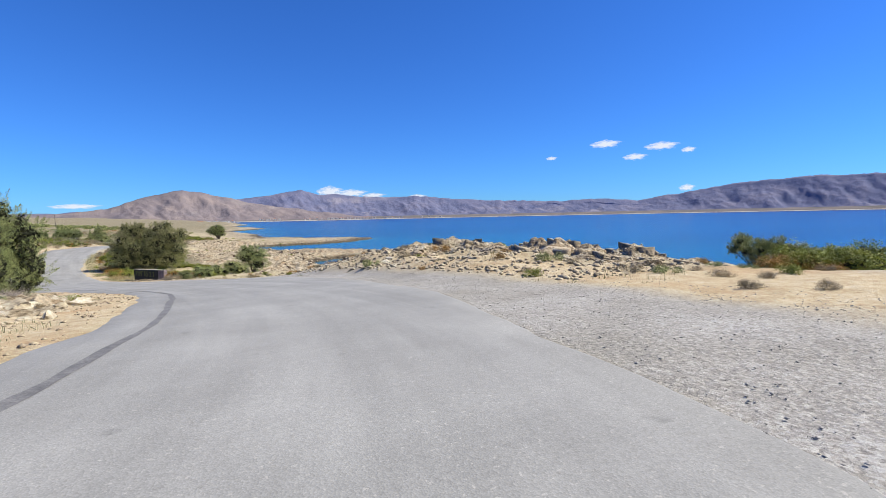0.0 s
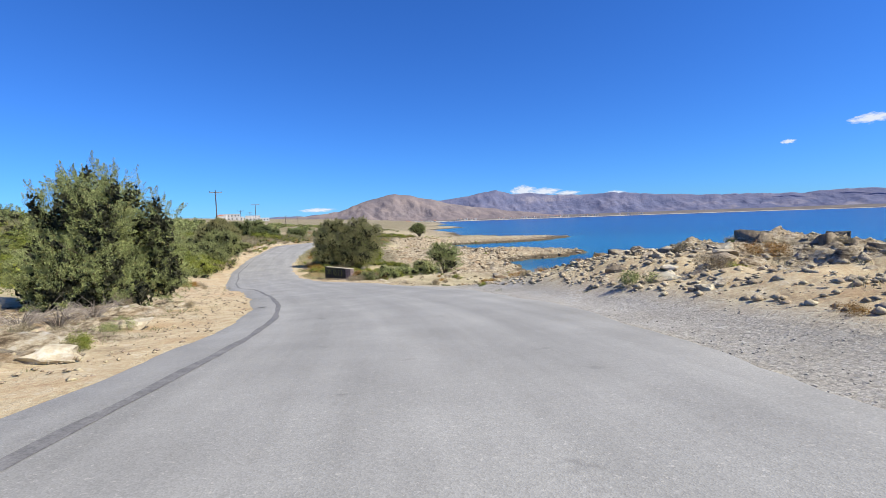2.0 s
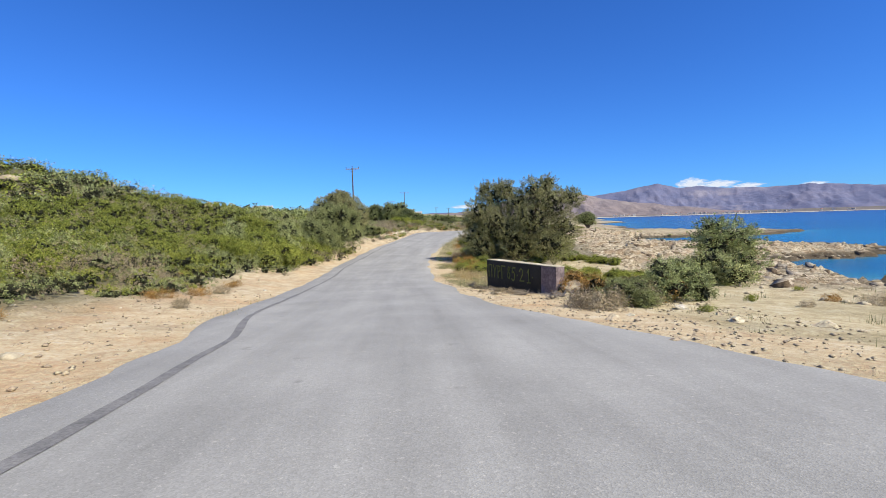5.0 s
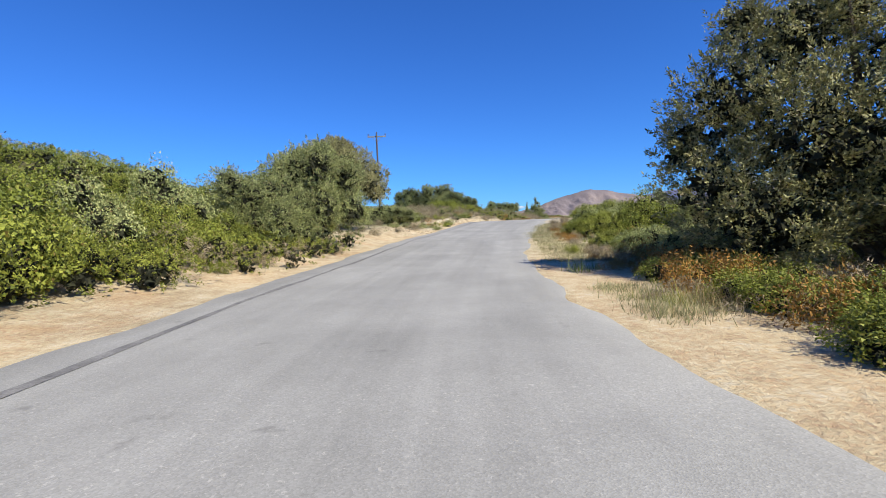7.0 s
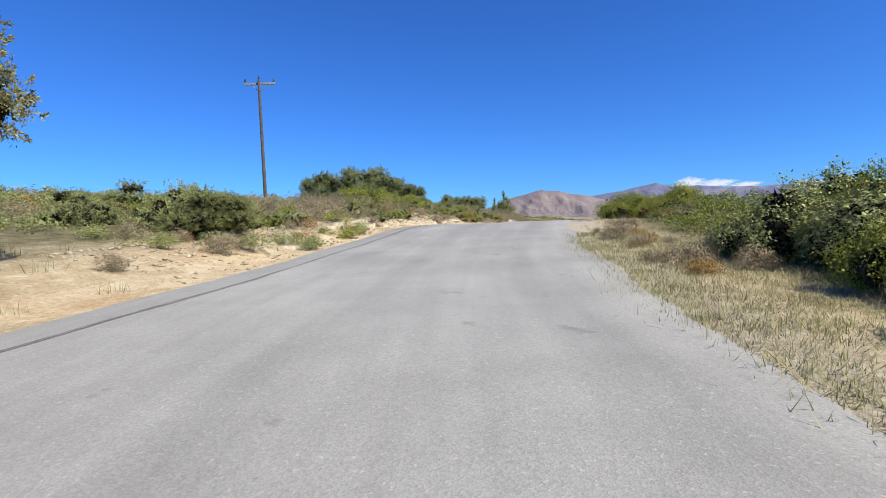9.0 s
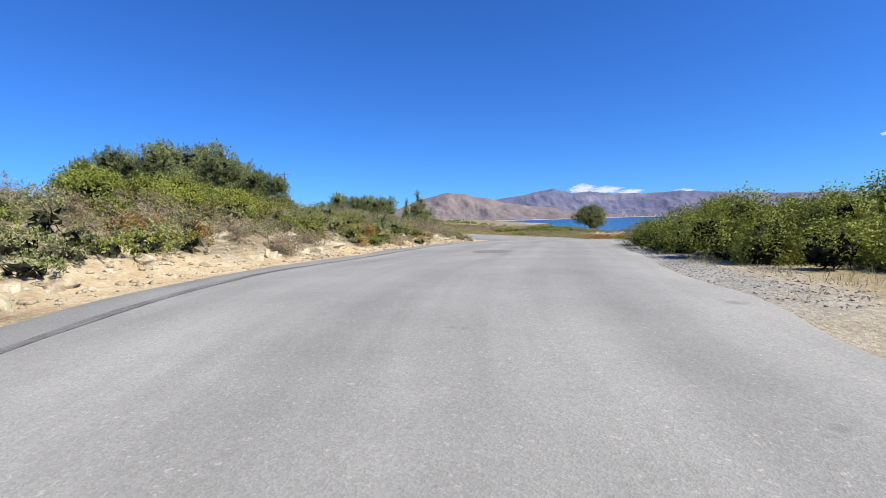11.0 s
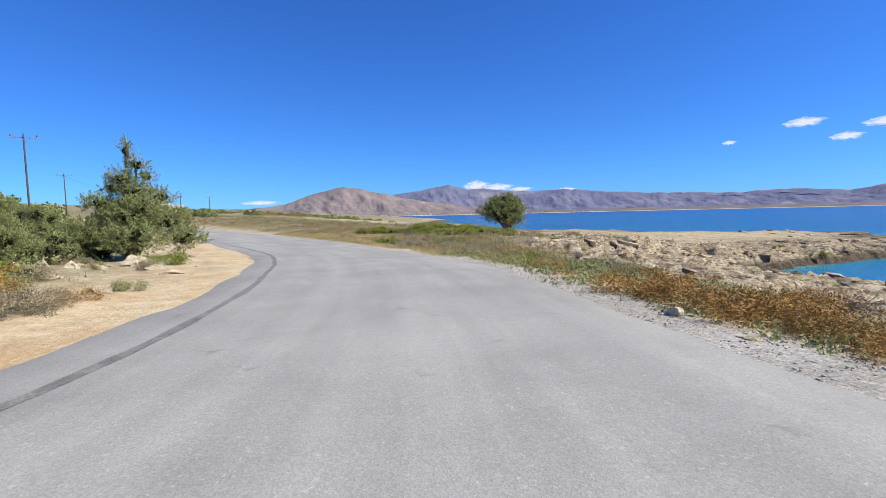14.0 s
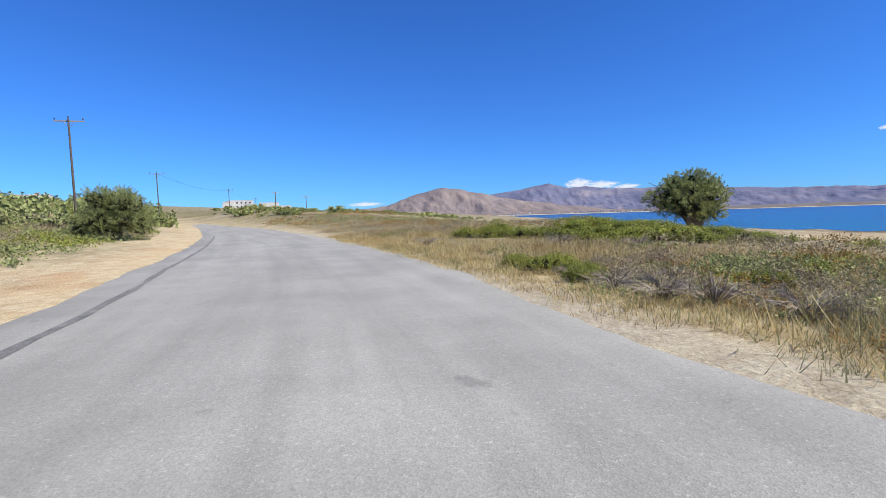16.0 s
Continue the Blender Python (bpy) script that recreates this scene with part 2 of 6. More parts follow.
M_BEDROCK = bedrock_material()
# brown beds at the ledge sides, darkened to paint in undercut shade
M_STRATA_SHADE = mottled("strata_undercut_shade", (0.10, 0.075, 0.05), (0.30, 0.22, 0.14), 3.0, 0.95, 14, 0.05)
M_BARK = mottled("bark", (0.10, 0.075, 0.05), (0.24, 0.19, 0.14), 7, 0.95, 30, 0.02)
M_TWIG = mottled("dead_wood", (0.22, 0.18, 0.14), (0.42, 0.37, 0.31), 6, 0.95, 20)
M_LEAF_JUNIPER = leaf_material("juniper_leaves", (0.13, 0.165, 0.06), (0.52, 0.57, 0.25), (0.30, 0.22, 0.10), 0.90)
M_LEAF_OLIVE = leaf_material("dusty_leaves", (0.115, 0.145, 0.055), (0.42, 0.47, 0.205), (0.38, 0.31, 0.18), 0.91)
M_LEAF_CAROB = leaf_material("olive_brown_leaves", (0.15, 0.15, 0.066), (0.52, 0.50, 0.24), (0.42, 0.35, 0.21), 0.86)
M_LEAF_GREEN = leaf_material("lentisk_leaves", (0.105, 0.14, 0.022), (0.36, 0.40, 0.07), (0.26, 0.20, 0.06), 0.93)
M_LEAF_DRY = leaf_material("grey_scrub_leaves", (0.20, 0.165, 0.115), (0.45, 0.385, 0.285), (0.52, 0.41, 0.25), 0.80, 0.15)
M_LEAF_RUST = leaf_material("rusty_scrub_leaves", (0.24, 0.125, 0.03), (0.52, 0.285, 0.07), (0.38, 0.28, 0.13), 0.80, 0.15)
# near-black: the shade inside crowns is put into this colour
M_INNER_SHADE = mottled("shaded_twigs", (0.022, 0.026, 0.012), (0.055, 0.056, 0.027), 3, 0.95, 12)
M_STRAW = leaf_material("straw", (0.36, 0.27, 0.13), (0.66, 0.53, 0.29), (0.34, 0.31, 0.13), 0.85, 0.3)
M_GRASS = leaf_material("pale_grass", (0.20, 0.22, 0.11), (0.43, 0.42, 0.25), (0.56, 0.48, 0.29), 0.78, 0.3)
M_POLE = mottled("weathered_pole_wood", (0.09, 0.075, 0.065), (0.19, 0.155, 0.135), 2.5, 0.9, 25, 0.01)
M_METAL = mottled("galvanised_steel", grey(0.28), grey(0.42), 3, 0.5, 18)
M_GLAZE = mottled("brown_porcelain", (0.05, 0.03, 0.02), (0.12, 0.07, 0.045), 8, 0.25)
M_WIRE = mottled("cable", grey(0.03), grey(0.06), 5, 0.6)
M_WHITE = mottled("whitewash", (0.72, 0.71, 0.68), (0.84, 0.83, 0.80), 0.4, 0.85, 5)
M_DARKGLASS = mottled("window_dark", (0.03, 0.035, 0.045), (0.07, 0.08, 0.10), 0.6, 0.45)
M_ROOF = mottled("clay_roof", (0.42, 0.17, 0.09), (0.58, 0.27, 0.15), 0.5, 0.9, 6)
M_BLACKPAINT = mottled("black_paint", (0.012, 0.013, 0.012), (0.035, 0.035, 0.032), 2.5, 0.55, 14, 0.006)
M_CONCRETE = mottled("concrete", (0.36, 0.32, 0.28), (0.58, 0.54, 0.48), 2.0, 0.9, 14, 0.015)
M_PINKPAINT = mottled("faded_plaster", (0.20, 0.155, 0.155), (0.44, 0.35, 0.335), 2.4, 0.9, 12, 0.01)
M_SPRAY = mottled("spray_paint", (0.13, 0.15, 0.035), (0.36, 0.38, 0.10), 9, 0.7, 30)
M_BEACH = mottled("far_beach", (0.62, 0.56, 0.46), (0.76, 0.70, 0.58), 0.01, 0.95)


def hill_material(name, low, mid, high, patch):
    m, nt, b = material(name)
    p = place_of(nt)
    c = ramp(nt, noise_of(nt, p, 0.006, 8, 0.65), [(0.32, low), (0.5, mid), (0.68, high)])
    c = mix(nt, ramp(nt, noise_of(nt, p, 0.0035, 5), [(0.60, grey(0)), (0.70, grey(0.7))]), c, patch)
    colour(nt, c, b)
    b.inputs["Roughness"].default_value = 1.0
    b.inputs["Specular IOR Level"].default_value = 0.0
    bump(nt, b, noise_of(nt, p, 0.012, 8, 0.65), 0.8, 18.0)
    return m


# bare brown slopes, with distance haze mixed in as mauve-grey
M_HILL_HAZE_BROWN = hill_material("haze_brown_hill", (0.22, 0.20, 0.225), (0.29, 0.25, 0.255), (0.36, 0.30, 0.28), (0.38, 0.34, 0.32))
# the blue of this range is air haze mixed into its base colour
M_HILL_HAZE_BLUE = hill_material("haze_blue_ridge", (0.15, 0.175, 0.29), (0.205, 0.22, 0.335), (0.265, 0.265, 0.36), (0.38, 0.36, 0.41))
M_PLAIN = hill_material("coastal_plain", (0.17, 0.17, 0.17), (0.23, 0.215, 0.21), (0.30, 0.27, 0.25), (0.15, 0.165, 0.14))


# ================= helpers of the scene =================
def mesh_of(name, verts, faces, mat, smooth=False):
    me = bpy.data.meshes.new(name)
    if isinstance(faces, np.ndarray):
        n, k = faces.shape
        me.vertices.add(len(verts))
        me.vertices.foreach_set("co", np.asarray(verts, np.float32).ravel())
        me.loops.add(n * k)
        me.loops.foreach_set("vertex_index", faces.astype(np.int32).ravel())
        me.polygons.add(n)
        me.polygons.foreach_set("loop_start", np.arange(0, n * k, k, dtype=np.int32))
        me.update(calc_edges=True)
    else:
        me.from_pydata(np.asarray(verts, float).tolist(), [], faces)
    me.materials.append(mat)
    if smooth:
        me.polygons.foreach_set("use_smooth", np.ones(len(me.polygons), bool))
    me.update()
    return me


def part(name, bm, mat, parent, label=""):
    """One mesh object under a thing or a part. bm: a bmesh or a mesh."""
    if isinstance(bm, bpy.types.Mesh):
        me = bm
    else:
        me = bpy.data.meshes.new(name)
        bm.to_mesh(me)
        bm.free()
        me.materials.append(mat)
    ob = new(name, me)
    ob.parent = parent
    return tagged(ob, label) if label else ob


def lattice(x, y, z=0, seed=0):
    """Hashed lattice values in -1..1 for whole-number coordinates."""
    h = (x.astype(np.int64) * 374761393 + y.astype(np.int64) * 668265263 + seed * 974634777) & 0x7FFFFFFF
    h = ((h ^ (h >> 13)) * 1274126177) & 0x7FFFFFFF
    return ((h ^ (h >> 16)) & 0xFFFF) / 32767.5 - 1.0


def smooth_noise(x, y, seed=0):
    xi, yi = np.floor(x), np.floor(y)
    u, v = x - xi, y - yi
    u, v = u * u * (3 - 2 * u), v * v * (3 - 2 * v)
    a, b = lattice(xi, yi, 0, seed), lattice(xi + 1, yi, 0, seed)
    c, d = lattice(xi, yi + 1, 0, seed), lattice(xi + 1, yi + 1, 0, seed)
    return (a * (1 - u) + b * u) * (1 - v) + (c * (1 - u) + d * u) * v


def fbm(x, y, octaves=4, seed=0, gain=0.5):
    x, y = np.asarray(x, float), np.asarray(y, float)
    out, amp = 0, 1.0
    for k in range(octaves):
        out = out + amp * smooth_noise(x * 2**k + 17.3 * k, y * 2**k - 9.1 * k, seed + k)
        amp *= gain
    return out


def step(x, a, b):
    t = np.clip((np.asarray(x, float) - a) / (b - a), 0, 1)
    return t * t * (3 - 2 * t)


# ================= the lie of the land =================
# The road's guide line: x, y and the height of the asphalt above the sea.
GUIDE = np.array([
    (-26, -41, 8.75), (-15, -23.5, 8.35), (-7.2, -11.2, 8.0), (0.0, -0.0, 7.70), (2.3, 7.6, 7.31), (2.4, 15.6, 6.68),
    (1.9, 23.6, 5.93), (0.3, 31.4, 5.20), (-1.6, 39.2, 4.46), (-3.7, 46.9, 3.82), (-6.0, 54.6, 3.19), (-8.5, 62.2, 2.70),
    (-10.5, 69.9, 2.56), (-11.9, 77.8, 2.67), (-12.9, 85.7, 2.93), (-14.1, 93.7, 3.20), (-14.6, 101.6, 3.56), (-14.1, 109.6, 4.10),
    (-12.1, 117.3, 4.05), (-9.9, 125.0, 3.95), (-7.7, 132.7, 3.69), (-6.2, 140.6, 3.32), (-5.6, 148.6, 3.16), (-6.0, 156.6, 2.96)])
AHEAD = np.array([(-7.7, 164.1, 2.91), (-11.3, 174.8, 2.92), (-17.1, 189.3, 2.97), (-25.9, 208.8, 3.1), (-38.0, 233.0, 3.4), (-54.7, 263.7, 3.9), (-77.0, 301.0, 5.2), (-112.3, 354.1, 8.5)])


def spline(points, per):
    """A smooth line through points (Catmull-Rom)."""
    p = np.vstack([2 * points[0] - points[1], points, 2 * points[-1] - points[-2]])
    out = []
    for k in range(1, len(p) - 2):
        for u in np.arange(per) / per:
            out.append(0.5 * (2 * p[k] + (p[k + 1] - p[k - 1]) * u + (2 * p[k - 1] - 5 * p[k] + 4 * p[k + 1] - p[k + 2]) * u**2
                              + (3 * p[k] - p[k - 1] - 3 * p[k + 1] + p[k + 2]) * u**3))
    return np.array(out + [points[-1]])


LINE = spline(np.vstack([GUIDE, AHEAD]), 16)
_len = np.r_[0, np.cumsum(np.hypot(*np.diff(LINE[:, :2], axis=0).T))]
LINE_S = _len - _len[3 * 16]          # 0 where the walk begins
_tan = np.gradient(LINE[:, :2], axis=0)
_tan /= np.hypot(*_tan.T)[:, None]
LINE_R = np.stack([_tan[:, 1], -_tan[:, 0]], 1)      # to the right of the road


def along(x, y):
    """Distance along the road, distance to its right and the road's height, for arrays of places."""
    x, y = np.atleast_1d(np.asarray(x, float)), np.atleast_1d(np.asarray(y, float))
    s, d, z = np.empty(x.shape), np.empty(x.shape), np.empty(x.shape)
    for k in range(0, len(x), 4000):
        q = slice(k, k + 4000)
        dx, dy = x[q, None] - LINE[:, 0], y[q, None] - LINE[:, 1]
        i = (dx * dx + dy * dy).argmin(1)
        r = np.arange(len(i))
        ox, oy = dx[r, i], dy[r, i]
        s[q] = LINE_S[i] + ox * _tan[i, 0] + oy * _tan[i, 1]
        side = ox * LINE_R[i, 0] + oy * LINE_R[i, 1]
        d[q] = np.sign(side) * np.hypot(ox, oy)
        near = np.abs(d[q]) < 9
        d[q] = np.where(near, side, d[q])
        z[q] = LINE[i, 2]
    return s, d, z


def at(s, d):
    """The place that lies s along the road and d to its right."""
    x = np.interp(s, LINE_S, LINE[:, 0]) + d * np.interp(s, LINE_S, LINE_R[:, 0])
    y = np.interp(s, LINE_S, LINE[:, 1]) + d * np.interp(s, LINE_S, LINE_R[:, 1])
    return x, y


SEAM_S = [-60, 0, 7, 13.2, 19.3, 25, 31, 37, 44, 47.3, 51, 54, 60, 68.7, 76, 81, 86, 93.1, 97.4, 104, 112, 121, 127, 131, 137, 144.7, 157.1, 165.5, 170, 176, 190, 210, 377.7]
SEAM_D = [-3, -2.9, -3.0, -2.6, -2.3, -2.2, -2.22, -2.42, -2.95, -3.2, -4.05, -4.25, -4.2, -3.98, -4.45, -4.4, -4.6, -4.5, -4.0, -3.95, -4.25, -4.25, -3.9, -3.5, -3.26, -3.2, -3.6, -3.35, -3.58, -3.8, -3.7, -3.6, -4.0]
RIGHT_S = [-60, 0, 5, 12.1, 20.3, 30.4, 43.1, 51.6, 68.7, 83.6, 92.5, 98, 103.9, 117.8, 132.6, 146.9, 152, 163.8, 168, 178, 200, 377.7]
RIGHT_D = [3, 2.0, 2.1, 3.1, 4.6, 5.0, 4.2, 2.15, 1.95, 1.6, 2.2, 2.8, 3.1, 2.8, 3.3, 3.1, 3.2, 2.85, 3.1, 3.5, 3.6, 3.0]


def seam_d(s):
    return np.interp(s, SEAM_S, SEAM_D)


def left_d(s):
    return seam_d(s) - 0.85 + 0.12 * fbm(s * 0.5, s * 0 + 3.3, 3, 5)


def right_d(s):
    return np.interp(s, RIGHT_S, RIGHT_D) + 0.16 * fbm(s * 0.6, s * 0 + 8.8, 3, 9)


# Height over the road, by distance from it, at stations along the road.
LEFT_AT = [0, 5, 8, 12, 20, 40, 90, 200]
LEFT = {-30: [0, 0, .5, .9, 1.3, 2.5, 6, 10], 18: [0, 0, .5, .9, 1.3, 2.6, 7, 12], 35: [0, 0, .2, .8, 1.9, 5, 11, 16], 52: [0, 0, .3, 1.0, 2.5, 6.6, 16, 20],
        86: [0, 0, .3, 1.6, 4.1, 9.3, 18, 24], 100: [0, .1, .5, 1.0, 2.0, 4.6, 10, 15], 117: [0, .1, .8, 1.4, 1.7, 2.2, 5, 10], 135: [0, .05, .6, 1.4, 1.9, 2.5, 5, 9],
        152: [0, 0, .15, .7, 1.5, 2.6, 5.5, 9], 168: [0, -.05, 0, .1, .3, 1.2, 4, 10], 206: [0, 0, .1, .4, 1.1, 2.4, 6, 12], 247: [0, 0, .3, .8, 1.8, 4.2, 9, 15]}
RIGHT_AT = [0, 5, 8, 14, 25, 40, 60, 90, 130]
RIGHT = {-30: [0, 0, 0, -.05, -1.2, -5, -9, -11, -13], 10: [0, 0, 0, -.05, -1.5, -5, -8.9, -11, -13], 17: [0, 0, .55, .9, -.7, -5, -8.4, -10.5, -12],
         26: [0, 0, .7, 1.25, -.6, -5, -7.6, -9, -11], 37: [0, -.05, -.3, -.9, -2.6, -5.3, -6.4, -7.2, -9], 54: [0, -.05, -.15, -.5, -1.1, -1.8, -2.6, -3.6, -5],
         84: [0, -.05, -.1, -.3, -.7, -1.3, -1.9, -2.9, -4.5], 103: [0, 0, 0, -.6, -1.3, -1.7, -2.4, -4.0, -6], 117: [0, 0, .0, -1.4, -2.5, -2.6, -3.1, -5.0, -7],
         135: [0, -.1, -.7, -2.1, -3.1, -3.2, -3.3, -4.2, -6], 152: [0, -.1, -.4, -1.4, -2.5, -2.6, -2.5, -3.9, -6], 168: [0, 0, .05, 0, -.8, -2.0, -3.0, -4.3, -6],
         206: [0, .1, .35, .6, .4, -1.2, -2.6, -4.4, -6], 266: [0, .4, 1.0, 2.0, 2.4, 1.2, -.5, -3.4, -6]}


def table(stations, at_d, s, d):
    keys = np.array(sorted(stations), float)
    rows = np.array([stations[int(k)] for k in keys])
    s = np.clip(s, keys[0], keys[-1] - 1e-6)
    i = np.clip(np.searchsorted(keys, s, "right") - 1, 0, len(keys) - 2)
    u = (s - keys[i]) / (keys[i + 1] - keys[i])
    u = u * u * (3 - 2 * u)
    out = np.zeros(len(s))
    a_d = np.array(at_d, float)
    j = np.clip(np.searchsorted(a_d, d, "right") - 1, 0, len(a_d) - 2)
    v = np.clip((d - a_d[j]) / (a_d[j + 1] - a_d[j]), 0, 1.6)
    lo = rows[i, j] * (1 - v) + rows[i, j + 1] * v
    hi = rows[i + 1, j] * (1 - v) + rows[i + 1, j + 1] * v
    return lo * (1 - u) + hi * u


SHORE_Y = [-400, 0, 30, 55, 75, 95, 99, 106, 113, 125, 138, 146, 158, 163, 165.5, 168, 177, 195, 215, 252, 420, 900, 4000]
SHORE_X = [70, 58, 50, 34, 23.5, 25, 31, 42, 46.5, 42, 28, 21.3, 21.5, 23, 35, 48, 66, 77, 66, 42, 60, 110, 400]


def coast_x(y):
    """Where the shore lies east of the road: two bays, a headland and a spit, then a long even coast."""
    y = np.asarray(y, float)
    return np.interp(y, SHORE_Y, SHORE_X) + 22 * fbm(y * 0.008, y * 0 + 2.2, 3, 61) * step(y, 300, 420)


def ground_info(x, y):
    """Height above the sea and zone masks (gravel, rock, sand) of the ground."""
    x, y = np.atleast_1d(np.asarray(x, float)), np.atleast_1d(np.asarray(y, float))
    s, d, zr = along(x, y)
    a = np.abs(d)
    h = np.where(d < 0, table(LEFT, LEFT_AT, s, a), table(RIGHT, RIGHT_AT, s, a))
    ld, rd = left_d(s), right_d(s)
    off = np.maximum(ld - d, d - rd)                    # metres outside the asphalt
    h = h * step(off, 0.3, 2.2)
    n_big, n_mid, n_small = fbm(x * 0.06, y * 0.06, 4, 1), fbm(x * 0.45, y * 0.45, 4, 2), fbm(x * 1.6, y * 1.6, 3, 3)
    # gravel lay-by on the right at the start, rocky mound beyond it
    gravel = step(d, rd - 0.6, rd + 0.2) * (1 - step(s, 30.4, 40.9)) * (1 - step(d, 5.6 + 1.0 * n_big, 8.6 + 1.0 * n_big) * step(s, 8, 15.2)) * (1 - step(d, 5.6 + 0.8 * n_big, 7.4 + 1.2 * n_big) * (1 - 0.8 * step(d, 12.5, 14) * (1 - step(s, 5, 9))))
    gravel = np.maximum(gravel, step(d, rd - 0.3, rd) * (1 - step(d, rd + 0.6, rd + 1.5 + 0.4 * n_mid)) * (step(s, 109.6, 115.1) * (1 - step(s, 154.2, 160)) + 0.5 * step(s, 87.8, 93.1)))
    rock = step(d + 2 * n_big, 8, 12) * step(s, 8, 14.2) * (1 - step(s, 26.3, 32.4))
    rock = np.maximum(rock, step(d + 5 * n_big, 13, 22) * (1 - 0.6 * step(s, 161.8, 173)) * step(s, 20.3, 34.5))
    rock = np.maximum(rock, step(-d + 1.5 * n_mid, 5.2, 7.0) * (1 - step(-d + 2 * n_mid, 9, 13)) * (1 - 0.7 * step(s, 28.3, 40.9)))
    rock = np.maximum(rock, 0.8 * step(-d + 1.2 * n_mid, 5.2, 7.0) * (1 - step(-d + 2 * n_mid, 8.5, 12)) * step(s, 98.8, 106.2) * (1 - step(s, 144.7, 154.2)))
    inshore = coast_x(y) - x + 2.2 * n_mid + 3.0 * n_big       # metres inland of the waterline
    rock = np.maximum(rock, (1 - step(inshore, 14, 24)) * step(d, 9, 12))
    rock = np.maximum(rock, 0.9 * step(d + 3 * n_big, 9.5, 12.5) * step(s, 112, 122) * (1 - step(s, 160, 172)))
    sand = step(ld - d, -0.3, 0.3) * (1 - step(ld - d, 2.6 + 1.2 * n_big, 5.0 + 1.6 * n_big)) * (1 - 0.2 * (1 - step(s, 30.4, 46.3)))
    sand = np.maximum(sand, step(d - rd, -0.3, 0.2) * (1 - step(d - rd, 1.6 + 0.6 * n_mid, 3.2 + 0.8 * n_mid)) * step(s, 36.6, 47.3) * (1 - 0.6 * step(s, 78, 86)))
    sand = np.maximum(sand, 0.75 * step(d, 5.0, 7.5) * (1 - step(s, 24, 30)) * step(s, -30, -20) * (1 - rock))
    rough = step(off, 0.5, 4.0)
    rel = n_mid * (0.05 + 0.16 * rock) + n_small * (0.02 + 0.09 * rock) + n_big * 0.35 * step(off, 6, 25)
    ledge = np.abs(fbm(x * 0.34 + 0.08 * y + 0.3 * n_mid, y * 0.10, 4, 31))
    rel = rel + rock * step(d, 16, 26) * (0.4 - 1.0 * ledge) * 0.45
    mound = step(d, 6.5, 9) * (1 - step(d, 15, 22)) * step(s, 10.1, 15.2) * (1 - step(s, 25.3, 31.4))
    rel = rel + mound * (0.25 - 0.8 * np.abs(fbm(x * 0.33, y * 0.33, 4, 41))) * (0.5 + 0.5 * step(s, 16, 20))
    z = zr + h + rel * rough - 0.07 * step(-off, 0.05, 0.5) - 0.03
    # the shore: low ledges of layered rock that break off into shallow water
    shelf = np.clip(0.16 * inshore, -3.5, 0.95) - 0.9 * (1 - step(inshore, -2.0, 0.6))
    ashore = step(inshore, 1, 20)
    low = np.where(d > 6, ashore * np.maximum(z, 0.75 + 0.25 * n_big) + (1 - ashore) * np.minimum(shelf, np.maximum(z, 0.5)), z)
    near = step(y, -80, -40) * (1 - step(y, 255, 320)) * step(d, 6, 9)
    z = z * (1 - near) + low * near
    layered = near * rock * step(d, 8.5, 13) * step(s, 45, 60)
    warp = z + 0.8 * fbm(x * 0.42 + 0.10 * y, y * 0.075, 5, 33) + 0.16 * n_mid + 0.08 * n_small
    k = np.floor(warp / 0.24)
    fr = warp / 0.24 - k
    z = z + layered * ((k + step(fr, 0.74, 0.94)) * 0.24 - warp * 0.9 + 0.12 * n_small)
    z = np.where((layered > 0.05) & (inshore > 1.0), np.maximum(z, 0.22 + 0.12 * n_small + 0.1 * n_mid), z)
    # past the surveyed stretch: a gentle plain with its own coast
    far = step(y, 250, 330)
    cx = coast_x(y)
    inland = np.clip(cx - x, -400, 4000)
    plain = np.where(inland > 0, 1.6 * (1 - np.exp(-inland / 14)) + 0.058 * np.clip(inland, 0, 400) + 0.4 * n_big, 0.10 * inland)
    beside = far * step(off, 2, 14)
    z = z * (1 - beside) + beside * plain
    away = step(np.hypot(x + 5, y - 80), 330, 600) * (1 - far)
    z = z * (1 - away) + away * np.where(x > 40, -9.0, np.clip(z, 3, 20))
    litter = step(-d + 1.5 * n_mid, 7.5, 11) * step(s, 40, 48) * (1 - 0.6 * step(s, 150, 160) * (1 - step(-d, 11, 16)))
    litter = np.maximum(litter, step(-d + 4 * n_big, 22, 34))
    litter = np.maximum(litter, step(d + n_mid, 4.2, 6.0) * (step(s, 76, 80) * (1 - step(s, 112, 120)) + step(s, 120, 126) * (1 - step(d, 9, 12)) * (1 - step(s, 160, 166)) + 0.7 * step(s, 160, 166) * (1 - step(d, 24, 30))))
    litter = np.maximum(litter, far * 0.8)
    return z, np.stack([np.clip(gravel, 0, 1), np.clip(rock, 0, 1), np.clip(sand, 0, 1), np.clip(litter, 0, 1)], 1)


def ground_z(x, y):
    return float(ground_info([x], [y])[0][0])


def graded(lo, fine_lo, fine_hi, hi, fine):
    """Even fine steps in the middle, growing steps outwards."""
    mid = np.arange(fine_lo, fine_hi + fine / 2, fine)
    out, stepsize, v = [], fine, fine_hi
    while v < hi:
        stepsize *= 1.13
        v += stepsize
        out.append(v)
    down, stepsize, v = [], fine, fine_lo
    while v > lo:
        stepsize *= 1.13
        v -= stepsize
        down.append(v)
    return np.r_[down[::-1], mid, out]


